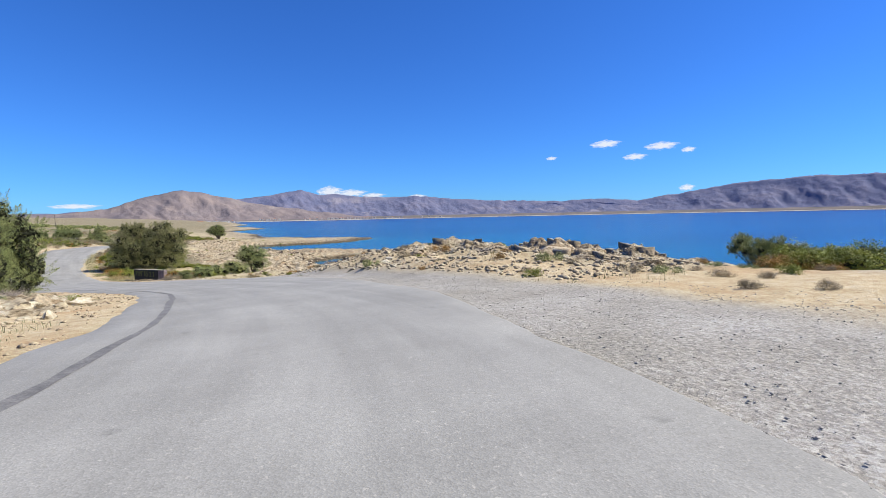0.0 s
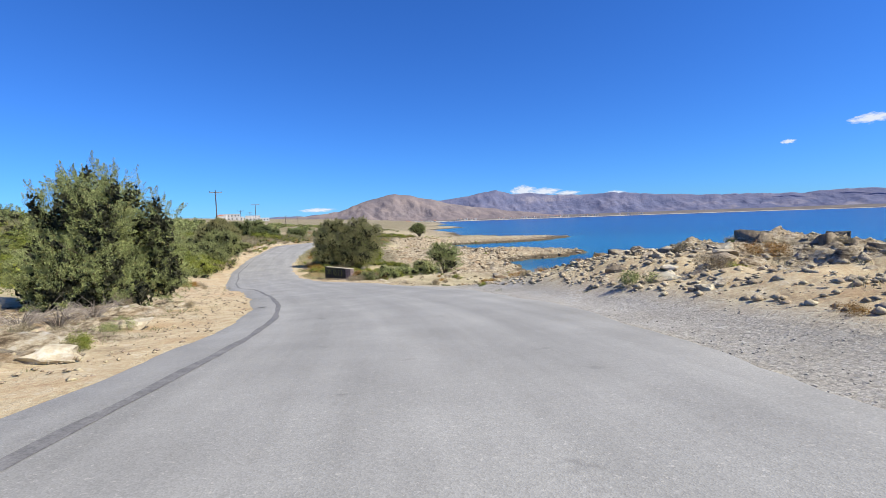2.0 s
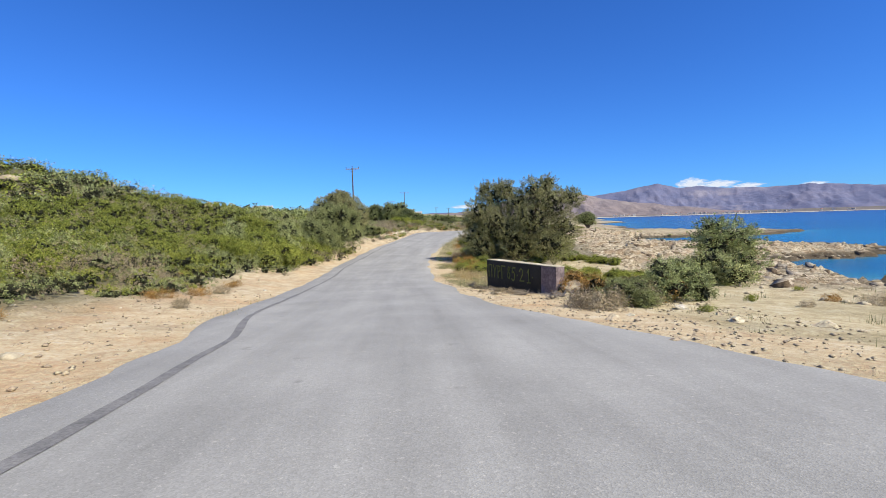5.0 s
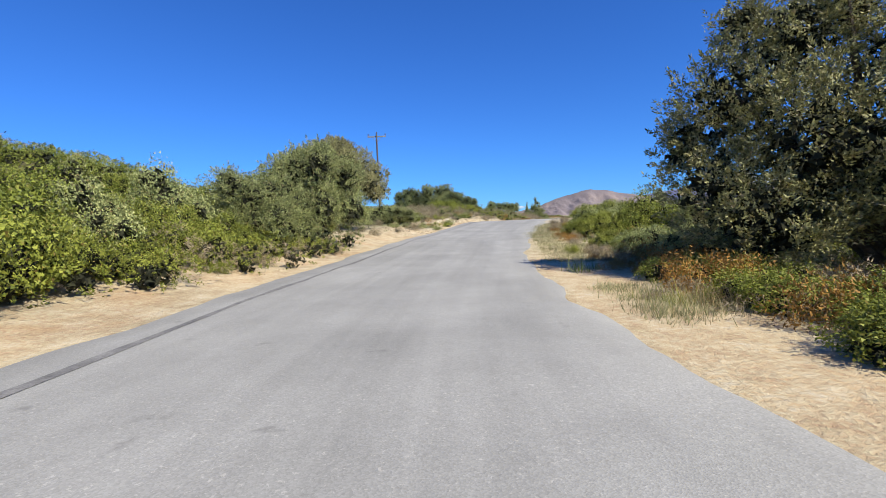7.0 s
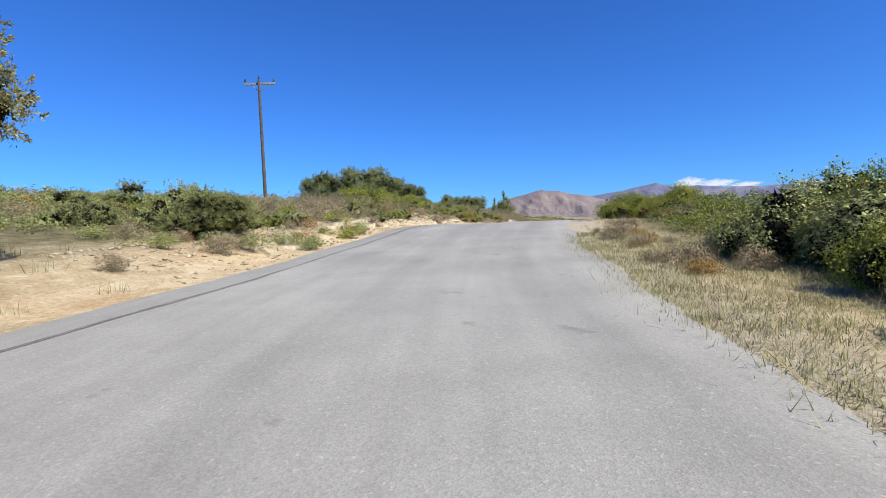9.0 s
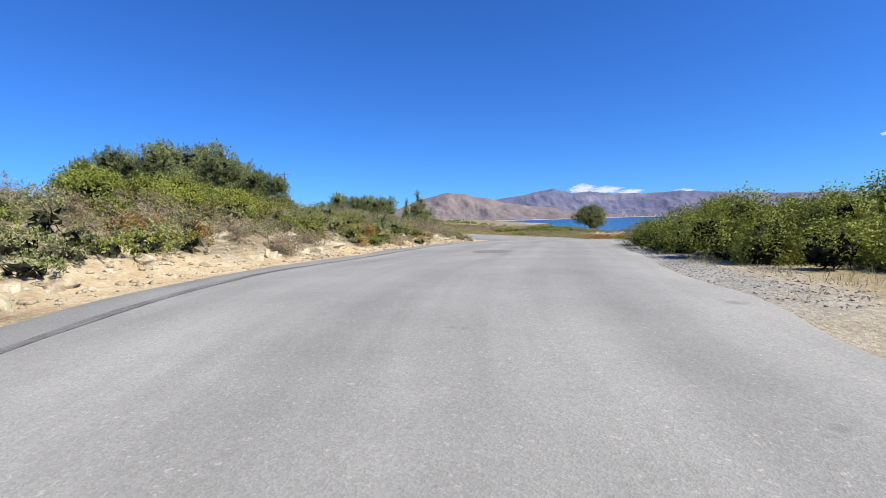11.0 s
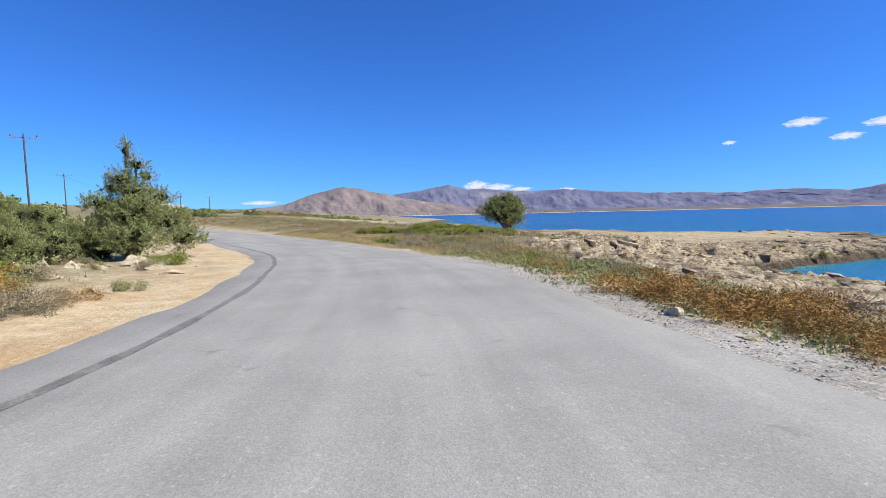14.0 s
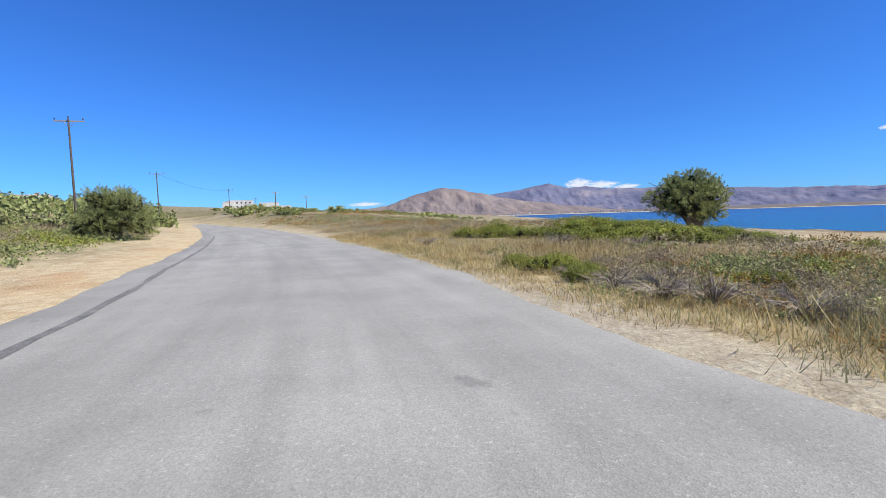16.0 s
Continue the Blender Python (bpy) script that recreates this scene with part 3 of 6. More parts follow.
gx, gy = graded(-3600, -28, 50, 3600, 0.42), graded(-900, -6, 178, 3900, 0.42)
GX, GY = np.meshgrid(gx, gy)
gz, gzone = ground_info(GX.ravel(), GY.ravel())
nx, ny = len(gx), len(gy)
idx = np.arange(nx * ny).reshape(ny, nx)
quads = np.stack([idx[:-1, :-1], idx[:-1, 1:], idx[1:, 1:], idx[1:, :-1]], -1).reshape(-1, 4)
ground_mesh = mesh_of("ground", np.stack([GX.ravel(), GY.ravel(), gz], 1), quads, M_GROUND, True)
col = ground_mesh.color_attributes.new("zone", "FLOAT_COLOR", "POINT")
col.data.foreach_set("color", gzone.ravel().astype(np.float32))
tagged(new("ground", ground_mesh), "dry stony coastal ground with ochre sand, gravel and pale rock", "ground", kind="structure")


def strip(name, s0, s1, ds, edges, lift, mat):
    """A ribbon along the road; edges(s) gives the offsets across it."""
    s = np.arange(s0, s1, ds)
    rows = np.array([edges(v) for v in s])
    k = rows.shape[1]
    x = np.interp(s, LINE_S, LINE[:, 0])[:, None] + rows * np.interp(s, LINE_S, LINE_R[:, 0])[:, None]
    y = np.interp(s, LINE_S, LINE[:, 1])[:, None] + rows * np.interp(s, LINE_S, LINE_R[:, 1])[:, None]
    z = np.interp(s, LINE_S, LINE[:, 2])[:, None] + lift(rows, s[:, None])
    ids = np.arange(len(s) * k).reshape(len(s), k)
    f = np.stack([ids[:-1, :-1], ids[:-1, 1:], ids[1:, 1:], ids[1:, :-1]], -1).reshape(-1, 4)
    me = mesh_of(name, np.stack([x, y, z], -1).reshape(-1, 3), f, mat, True)
    uv = me.uv_layers.new(name="lane")
    loops = np.empty(len(me.loops), int)
    me.loops.foreach_get("vertex_index", loops)
    flat = np.stack([rows, np.repeat(s[:, None], k, 1)], -1).reshape(-1, 2)
    uv.data.foreach_set("uv", flat[loops].ravel())
    return me


def road_edges(s):
    l, r = float(left_d(s)), float(right_d(s))
    return np.r_[l - 0.25, np.linspace(l, r, 9), r + 0.3]


def road_lift(d, s):
    out = 0.012 * fbm(d * 0.7, s * 0.3, 3, 71)
    out[:, 0] -= 0.09
    out[:, -1] -= 0.10
    return out


road = tagged(new("road", strip("road", -48, 380, 0.4, road_edges, road_lift, M_ASPHALT)), "sun-bleached grey asphalt road with crumbling edges", "road", kind="structure")


def seam_edges(s):
    c, w = float(seam_d(s)) + 0.05 * float(fbm(s * 0.35, 4.0, 3, 13)), 0.075 - 0.035 * float(step(s, 84, 90) * (1 - step(s, 104, 110))) + 0.022 * float(fbm(s * 0.9, 1.0, 2, 15))
    return np.array([c - w, c, c + w])


seam = tagged(new("tar_joint", strip("tar_joint", -48, 210, 0.3, seam_edges, lambda d, s: 0.005 + 0.012 * fbm(d * 0.7, s * 0.3, 3, 71), M_TAR)), "dark tar joint line")
seam.parent = road

# ---- the sea ----
sx, sy = graded(-700, 0, 130, 4700, 3.0), graded(-2500, 0, 330, 4700, 3.0)
SX, SY = np.meshgrid(sx, sy)
sz, _ = ground_info(SX.ravel(), SY.ravel())
nx, ny = len(sx), len(sy)
idx = np.arange(nx * ny).reshape(ny, nx)
quads = np.stack([idx[:-1, :-1], idx[:-1, 1:], idx[1:, 1:], idx[1:, :-1]], -1).reshape(-1, 4)
sea_mesh = mesh_of("sea", np.stack([SX.ravel(), SY.ravel(), np.zeros(SX.size)], 1), quads, M_WATER, True)
offshore = np.hypot(np.clip(SX.ravel() - 60, 0, None), 0)
deep = np.clip(-sz / 9, 0, 0.30) + np.clip((offshore - 20) / 900, 0, 0.7) * (sz < -0.5)
da = sea_mesh.attributes.new("depth", "FLOAT", "POINT")
da.data.foreach_set("value", deep.astype(np.float32))
tagged(new("sea", sea_mesh), "calm deep blue sea, turquoise over shallow rock", "sea", kind="structure")

# ================= distance: mountains, far shore, town, clouds =================
EYE_Z = 8.0


def polar(az, r):
    return r * np.sin(np.radians(az)), r * np.cos(np.radians(az))


def ridge(name, label, profile, r0, r1, mat, seed, gully):
    """A mountain range: az and elevation (degrees) of its skyline, as seen from the coast road."""
    az0, el0 = np.array(profile).T
    az = np.arange(az0[0], az0[-1] + 1e-6, 0.12)
    el = np.interp(az, az0, el0) + 0.07 * fbm(az * 0.9, az * 0 + seed, 4, seed) * np.interp(az, [az0[0], az0[0] + 4, az0[-1] - 4, az0[-1]], [0, 1, 1, 0])
    top = np.tan(np.radians(np.clip(el, 0.0, None))) * r1
    rows = 26
    v, f = [], []
    for j in range(rows + 8):
        u = j / rows
        r = r0 + (r1 - r0) * min(u, 1.35)
        up = u**1.35 if u <= 1 else 1 - (u - 1) * 2.2
        wig = gully * fbm(az * 0.7 + 1.6 * u, az * 0.15 + u * 3.4, 5, seed + 3, 0.55) * math.sin(math.pi * min(u, 1)) * (top / 180)
        z = 2 + EYE_Z * u + top * max(up, -0.1) + wig
        x, y = polar(az, r)
        v.append(np.stack([x, y, np.maximum(z, -2)], 1))
    n = len(az)
    ids = np.arange(n * len(v)).reshape(len(v), n)
    q = np.stack([ids[:-1, :-1], ids[:-1, 1:], ids[1:, 1:], ids[1:, :-1]], -1).reshape(-1, 4)
    return tagged(new(name, mesh_of(name, np.concatenate(v), q, mat, True)), label, "mountain", kind="structure")


ridge("backdrop", "mountain range across the bay, blue haze painted into its colour",
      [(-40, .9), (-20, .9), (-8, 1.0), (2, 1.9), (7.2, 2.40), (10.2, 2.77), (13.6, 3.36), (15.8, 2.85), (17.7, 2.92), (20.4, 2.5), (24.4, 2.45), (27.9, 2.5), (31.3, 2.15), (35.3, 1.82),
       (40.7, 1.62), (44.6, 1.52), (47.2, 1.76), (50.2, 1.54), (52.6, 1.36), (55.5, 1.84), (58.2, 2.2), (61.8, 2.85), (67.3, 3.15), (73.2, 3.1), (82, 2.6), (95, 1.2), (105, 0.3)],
      4250, 4800, M_HILL_HAZE_BLUE, 101, 15)
ridge("backdrop", "bare brown mountain behind the far shore, haze painted into its colour",
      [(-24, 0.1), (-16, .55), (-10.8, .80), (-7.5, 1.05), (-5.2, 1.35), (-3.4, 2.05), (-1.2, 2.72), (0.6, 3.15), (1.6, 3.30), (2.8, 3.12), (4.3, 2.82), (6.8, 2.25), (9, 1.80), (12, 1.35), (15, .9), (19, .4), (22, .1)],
      3700, 4200, M_HILL_HAZE_BROWN, 131, 20)

# low plain and pale beach at the foot of the mountains
az = np.arange(-45, 110, 0.5)
rows = []
for r, z in ((2700, 0.5), (2760, 3.0), (3100, 5.0), (3700, 9.0), (4300, 24.0), (4700, 26.0)):
    shore = r + (1150 * step(az, 10, 45) if r < 3000 else 900 * step(az, 10, 45) if r < 3400 else 450 * step(az, 10, 45) if r < 4000 else 0 * az)
    shore = shore + 40 * fbm(az * 0.3, az * 0 + 1, 3, 151)
    x, y = polar(az, shore)
    rows.append(np.stack([x, y, np.full(len(az), z) + (1.5 * fbm(az * 3, az * 0 + r, 3, 77) if r > 2800 else 0)], 1))
n = len(az)
ids = np.arange(n * len(rows)).reshape(len(rows), n)
q = np.stack([ids[:-1, :-1], ids[:-1, 1:], ids[1:, 1:], ids[1:, :-1]], -1).reshape(-1, 4)
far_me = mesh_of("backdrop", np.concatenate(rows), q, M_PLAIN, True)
far_me.materials.append(M_BEACH)
far_me.polygons.foreach_set("material_index", np.r_[np.ones(n - 1, int), np.zeros(len(q) - n + 1, int)])
tagged(new("backdrop", far_me), "far shore plain with a pale beach", "shore", kind="structure")


def cloud_material():
    m, nt, b = material("cloud_white")
    co = nt.nodes.new("ShaderNodeTexCoord")
    sep = nt.nodes.new("ShaderNodeSeparateXYZ")
    nt.links.new(co.outputs["Object"], sep.inputs[0])
    n = noise_of(nt, co.outputs["Object"], 2.2, 7, 0.62)
    rad = nt.nodes.new("ShaderNodeVectorMath")
    rad.operation = "LENGTH"
    nt.links.new(co.outputs["Object"], rad.inputs[0])
    k = nt.nodes.new("ShaderNodeMath")
    k.operation = "MULTIPLY_ADD"
    nt.links.new(n, k.inputs[0])
    k.inputs[1].default_value = 1.9
    inv = nt.nodes.new("ShaderNodeMath")
    inv.operation = "MULTIPLY"
    inv.inputs[1].default_value = -1.05
    nt.links.new(rad.outputs["Value"], inv.inputs[0])
    nt.links.new(inv.outputs[0], k.inputs[2])
    alpha = ramp(nt, k.outputs[0], [(0.12, grey(0.0)), (0.62, grey(0.95))])
    em = nt.nodes.new("ShaderNodeEmission")
    em.inputs[0].default_value = (0.86, 0.91, 1.0, 1)
    em.inputs[1].default_value = 0.63
    tr = nt.nodes.new("ShaderNodeBsdfTransparent")
    ms = nt.nodes.new("ShaderNodeMixShader")
    nt.links.new(alpha, ms.inputs[0])
    nt.links.new(tr.outputs[0], ms.inputs[1])
    nt.links.new(em.outputs[0], ms.inputs[2])
    nt.links.new(ms.outputs[0], nt.nodes["Material Output"].inputs[0])
    return m


M_CLOUD = cloud_material()


def cloud(az, el, half_w, half_h, seed):
    """A small fair-weather cloud on the sky far behind the mountains."""
    n = 12
    u, v = np.meshgrid(np.linspace(-1.25, 1.25, n), np.linspace(-1.25, 1.25, n))
    ids = np.arange(n * n).reshape(n, n)
    q = np.stack([ids[:-1, :-1], ids[:-1, 1:], ids[1:, 1:], ids[1:, :-1]], -1).reshape(-1, 4)
    me = mesh_of("cloud", np.stack([u.ravel(), v.ravel(), 0.02 * fbm(u.ravel() * 2, v.ravel() * 2, 2, seed)], 1), q, M_CLOUD, True)
    ob = tagged(new("backdrop_cloud", me), "small white fair-weather cloud over the mountains", "cloud", kind="structure")
    x, y = polar(az, 4850)
    z = EYE_Z + 4850 * math.tan(radians(el))
    ob.matrix_world = look((x, y, z), (0, 0, EYE_Z)) @ Matrix.Diagonal((4850 * math.tan(radians(half_w)), 4850 * math.tan(radians(half_h)), 300, 1))


cloud(16.9, 3.22, 1.9, 0.85, 1)
cloud(19.4, 3.0, 2.4, 0.6, 2)
cloud(22.0, 2.7, 1.8, 0.4, 11)
cloud(27.2, 2.5, 1.4, 0.35, 3)
cloud(49.2, 7.8, 2.1, 0.62, 4)
cloud(55.0, 7.2, 2.2, 0.6, 5)
cloud(52.3, 6.2, 1.6, 0.5, 6)
cloud(57.6, 6.6, 0.9, 0.4, 7)
cloud(43.2, 6.5, 0.8, 0.3, 8)
cloud(57.5, 2.6, 1.0, 0.5, 9)
cloud(-7.5, 1.65, 2.6, 0.35, 10)


def box(bm, x0, x1, y0, y1, z0, z1):
    made = bmesh.ops.create_cube(bm, size=1, matrix=Matrix.LocRotScale(((x0 + x1) / 2, (y0 + y1) / 2, (z0 + z1) / 2), None, (x1 - x0, y1 - y0, z1 - z0)))
    return made["verts"]


def rod(bm, a, b, r0, r1, sides=6):
    """A tapered stick from a to b."""
    a, b = Vector(a), Vector(b)
    way = b - a
    bmesh.ops.create_cone(bm, cap_ends=True, segments=sides, radius1=r0, radius2=r1, depth=way.length,
                          matrix=Matrix.Translation((a + b) / 2) @ way.to_track_quat("Z", "Y").to_matrix().to_4x4())


# ================= plants =================
def foliage(rng, lumps, clumps, per, size, spread, up=0.35, slim=0.5, deep=0.6, sides=4, spray=0.0):
    """Leaves gathered in tight clumps, or in pointed sprays of that length, over the surfaces of lumps (x, y, z, rx, ry, rz)."""
    L = np.array(lumps, float)
    area = (L[:, 3] * L[:, 4] + L[:, 4] * L[:, 5] + L[:, 3] * L[:, 5])
    k = rng.choice(len(L), clumps, p=area / area.sum())
    dirs = rng.normal(size=(clumps, 3))
    dirs[:, 2] += up
    dirs /= np.linalg.norm(dirs, axis=1)[:, None]
    reach = deep + (1.02 - deep) * rng.random((clumps, 1)) ** 0.6 + 0.10 * rng.random((clumps, 1)) ** 4
    cen = L[k, :3] + dirs * L[k, 3:] * reach
    cen[:, 2] = np.maximum(cen[:, 2], 0.04)
    c = np.repeat(np.arange(clumps), per)
    ball = rng.normal(size=(len(c), 3))
    ball *= (rng.random((len(c), 1)) ** 0.5) / np.linalg.norm(ball, axis=1)[:, None]
    pos = cen[c] + ball * spread * (0.9 + 0.9 * rng.random((clumps, 1)))[c]
    pos[:, 2] = np.maximum(pos[:, 2], 0.01)
    if spray:
        axis = dirs + np.array((0, 0, 0.55)) + rng.normal(size=(clumps, 3)) * 0.35
        axis /= np.linalg.norm(axis, axis=1)[:, None]
        u = rng.random((len(c), 1)) ** 1.25
        long = spray * (0.55 + 0.9 * rng.random((clumps, 1)))
        pos = cen[c] + axis[c] * (long[c] * (u - 0.35)) + ball * spread * (1.08 - u)
        pos[:, 2] = np.maximum(pos[:, 2], 0.01)
    face = dirs[c] + ball * 0.7 + rng.normal(size=(len(c), 3)) * 0.35
    way = rng.normal(size=(len(c), 3)) + dirs[c] * 0.5
    if spray:
        way = axis[c] + ball * 1.2 + rng.normal(size=(len(c), 3)) * 0.4
    way /= np.linalg.norm(way, axis=1)[:, None]
    side = np.cross(way, face)
    side /= np.linalg.norm(side, axis=1)[:, None] + 1e-9
    ln = size * (0.6 + 0.8 * rng.random((len(c), 1)))
    w = ln * slim
    if sides == 3:
        v = np.stack([pos - side * w * 0.6, pos + side * w * 0.6, pos + way * ln], 1).reshape(-1, 3)
        return v, np.arange(len(v)).reshape(-1, 3)
    v = np.stack([pos, pos + way * ln * 0.5 + side * w * 0.5, pos + way * ln, pos + way * ln * 0.5 - side * w * 0.5], 1).reshape(-1, 3)
    return v, np.arange(len(v)).reshape(-1, 4)


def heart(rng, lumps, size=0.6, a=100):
    """Near-black triangles that fill a crown; their colour paints the shade among its twigs and leaves."""
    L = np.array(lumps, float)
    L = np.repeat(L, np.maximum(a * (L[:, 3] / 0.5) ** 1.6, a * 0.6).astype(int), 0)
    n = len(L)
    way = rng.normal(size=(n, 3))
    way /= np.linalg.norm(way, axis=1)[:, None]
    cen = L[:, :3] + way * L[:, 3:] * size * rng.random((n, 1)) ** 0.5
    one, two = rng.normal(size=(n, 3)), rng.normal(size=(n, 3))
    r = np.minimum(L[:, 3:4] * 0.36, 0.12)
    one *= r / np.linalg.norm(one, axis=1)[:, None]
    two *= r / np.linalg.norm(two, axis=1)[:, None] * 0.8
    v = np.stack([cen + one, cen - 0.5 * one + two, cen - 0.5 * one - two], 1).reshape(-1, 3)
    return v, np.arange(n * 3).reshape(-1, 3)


def branches(rng, lumps, trunk_r, base=(0, 0, 0), fork=0.35, extra=2, stem=0.0):
    """Trunk and limbs that reach from the base into each lump."""
    bm = bmesh.new()
    b = Vector(base)
    if stem:
        top = b + Vector((-0.16 * stem, 0.05, stem))
        rod(bm, b - Vector((0, 0, 0.3)), b.lerp(top, 0.12), trunk_r * 1.75, trunk_r * 1.35, 9)
        rod(bm, b.lerp(top, 0.1), top, trunk_r * 1.35, trunk_r * 1.15, 9)
        b, trunk_r = top, trunk_r * 0.55
    for x, y, z, rx, ry, rz in lumps:
        tip = Vector((x, y, z + 0.2 * rz))
        mid = b.lerp(tip, fork) + Vector(rng.normal(size=3) * 0.12 * trunk_r * 6)
        mid.z = max(mid.z, b.z + 0.15)
        rod(bm, b - Vector((0, 0, 0.15)), mid, trunk_r, trunk_r * 0.72)
        rod(bm, mid, tip, trunk_r * 0.7, trunk_r * 0.25, 5)
        for _ in range(extra):
            way = Vector(rng.normal(size=3))
            way.z = abs(way.z) * 0.6
            end = tip + Vector((way.x * rx, way.y * ry, way.z * rz)) * 0.55
            rod(bm, mid.lerp(tip, 0.3 + 0.6 * rng.random()), end, trunk_r * 0.3, trunk_r * 0.08, 4)
    return bm


def dome(rng, n, rx, ry, h, lump, spiky=0.0):
    """Lumps that fill a dome of that size."""
    out = []
    for k in range(n):
        a, q = rng.random() * 6.283, math.sqrt(rng.random())
        x, y = rx * q * math.cos(a) * 0.78, ry * q * math.sin(a) * 0.78
        cap = h * math.sqrt(max(1 - 0.8 * q * q, 0.1)) * (0.60 + 0.44 * rng.random())
        r = lump * (0.75 + 0.5 * rng.random())
        out.append((x, y, max(cap - r * 0.7, r * 0.55), r, r, r * (0.85 + spiky * rng.random())))
        if cap > 2.2 * r:
            out.append((x * 1.08, y * 1.08, max(cap * 0.42, r * 0.6), r * 1.1, r * 1.1, r * 0.95))
    return out


HIDE = []


def plant(name, seed, lumps, clumps, per, size, spread, leaf, label, category, trunk=0.0, base=(0, 0, 0), core=0.6, stem=0.0, **kw):
    """A tree or bush as an empty with trunk and crown, built once and copied into place."""
    rng = np.random.default_rng(seed)
    root = tagged(new(name), label, category)
    root.empty_display_size = 0.2
    v, f = foliage(rng, lumps, clumps, per, size, spread, sides=3, **kw)
    part("crown", mesh_of(name + "_crown", v, f, leaf), leaf, root)
    # dark filler whose colour stands in for shade within the crown
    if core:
        tagged(part("inner_branch", mesh_of(name + "_twigs", *heart(rng, lumps, core), M_INNER_SHADE), M_INNER_SHADE, root), kind="stuff")
    if trunk:
        part("trunk", branches(rng, lumps[:9], trunk, base, stem=stem), M_BARK, root)
    HIDE.append(root)
    return root


def cushion(name, seed, leaf, label, rx, h, clumps, per, size, spread, slim=0.4, n=5):
    """A low shrub: one mesh of leaves."""
    rng = np.random.default_rng(seed)
    v, f = foliage(rng, dome(rng, n, rx, rx, h, rx * 0.45), clumps, per, size, spread, slim=slim, deep=0.35, sides=3)
    root = tagged(new(name, mesh_of(name, v, f, leaf)), label, "shrub")
    HIDE.append(root)
    return root


def put(proto, x, y, size=1.0, tall=None, turn=None, sink=0.05, label=""):
    """A copy of a plant or stone standing on the ground at x, y."""
    m = Matrix.Translation((x, y, ground_z(x, y) - sink)) @ Matrix.Rotation(random.random() * 6.28 if turn is None else radians(turn), 4, "Z")
    ob = copy_thing(proto, m @ Matrix.Diagonal((size, size, tall or size, 1)))
    return tagged(ob, label) if label else ob


R = np.random.default_rng
# --- prototypes: metres at size 1 ---
juniper_lumps = dome(R(1), 28, 3.1, 3.0, 5.8, 0.92, 0.5) + [(x, y, z - 0.1, 0.50, 0.50, 0.85) for x, y, z in ((-1.3, 0.2, 4.9), (-0.4, -0.5, 5.2), (0.3, 0.6, 5.0), (1.1, -0.2, 4.7), (1.9, 0.5, 4.1), (-2.1, -0.6, 4.2), (0.6, -1.2, 4.5), (-0.9, 1.3, 4.5))] + [(2.1 * math.cos(a), 2.0 * math.sin(a), 0.75, 0.95, 0.95, 0.8) for a in (0.4, 1.3, 2.2, 3.0, 3.8, 4.6, 5.3)]
juniper = plant("juniper_bush", 11, juniper_lumps, 1500, 150, 0.05, 0.19, M_LEAF_JUNIPER, "dense dark green juniper bush with spiky tips", "bush", 0.13, up=0.35, slim=0.42, deep=0.70, core=0.66, spray=0.62)
juniper_b = plant("juniper_bush", 12, dome(R(2), 16, 2.5, 2.4, 4.3, 0.72, 0.5), 2000, 56, 0.06, 0.16, M_LEAF_OLIVE, "rounded dusty green juniper bush beside the road", "bush", 0.12, up=0.25, slim=0.46, deep=0.62, core=0.64, spray=0.42)
wall_tree_lumps = [(-2.6, 0.2, 3.6, 1.4, 1.4, 1.3), (-1.7, 0.5, 4.9, 1.2, 1.2, 1.1), (-2.9, -0.3, 1.9, 1.2, 1.2, 1.2), (-1.4, -0.6, 2.6, 1.3, 1.3, 1.6), (-0.9, 0.3, 5.3, 0.8, 0.8, 0.7),
                   (1.3, 0.1, 5.1, 1.3, 1.3, 1.0), (2.2, -0.2, 4.0, 1.4, 1.4, 1.3), (2.9, 0.4, 2.4, 1.3, 1.3, 1.3), (1.2, -0.8, 3.0, 1.3, 1.2, 1.5), (3.4, 0.3, 4.5, 0.9, 0.9, 0.6), (1.0, 0.9, 1.6, 1.4, 1.1, 1.1), (-1.0, 1.2, 2.0, 1.3, 1.1, 1.3), (-2.2, -1.0, 1.2, 1.2, 1.1, 1.0), (0.2, -1.2, 1.5, 1.3, 1.0, 1.2), (2.3, -0.9, 1.3, 1.3, 1.1, 1.1), (-3.5, 0.4, 2.9, 0.7, 0.7, 0.8), (2.0, 0.3, 5.7, 0.6, 0.6, 0.45), (-2.5, 0.4, 5.4, 0.6, 0.6, 0.5), (0.1, 0.3, 4.3, 1.1, 1.0, 0.9), (0.0, 0.0, 3.0, 1.2, 1.1, 1.3), (-0.3, -0.9, 2.2, 1.1, 0.9, 1.2)]
wall_tree = plant("carob_tree", 13, wall_tree_lumps, 3300, 54, 0.062, 0.18, M_LEAF_CAROB, "broad two-headed tree with hanging branches behind the painted wall", "tree", 0.16, up=0.05, slim=0.48, core=0.66, deep=0.62, spray=0.40)
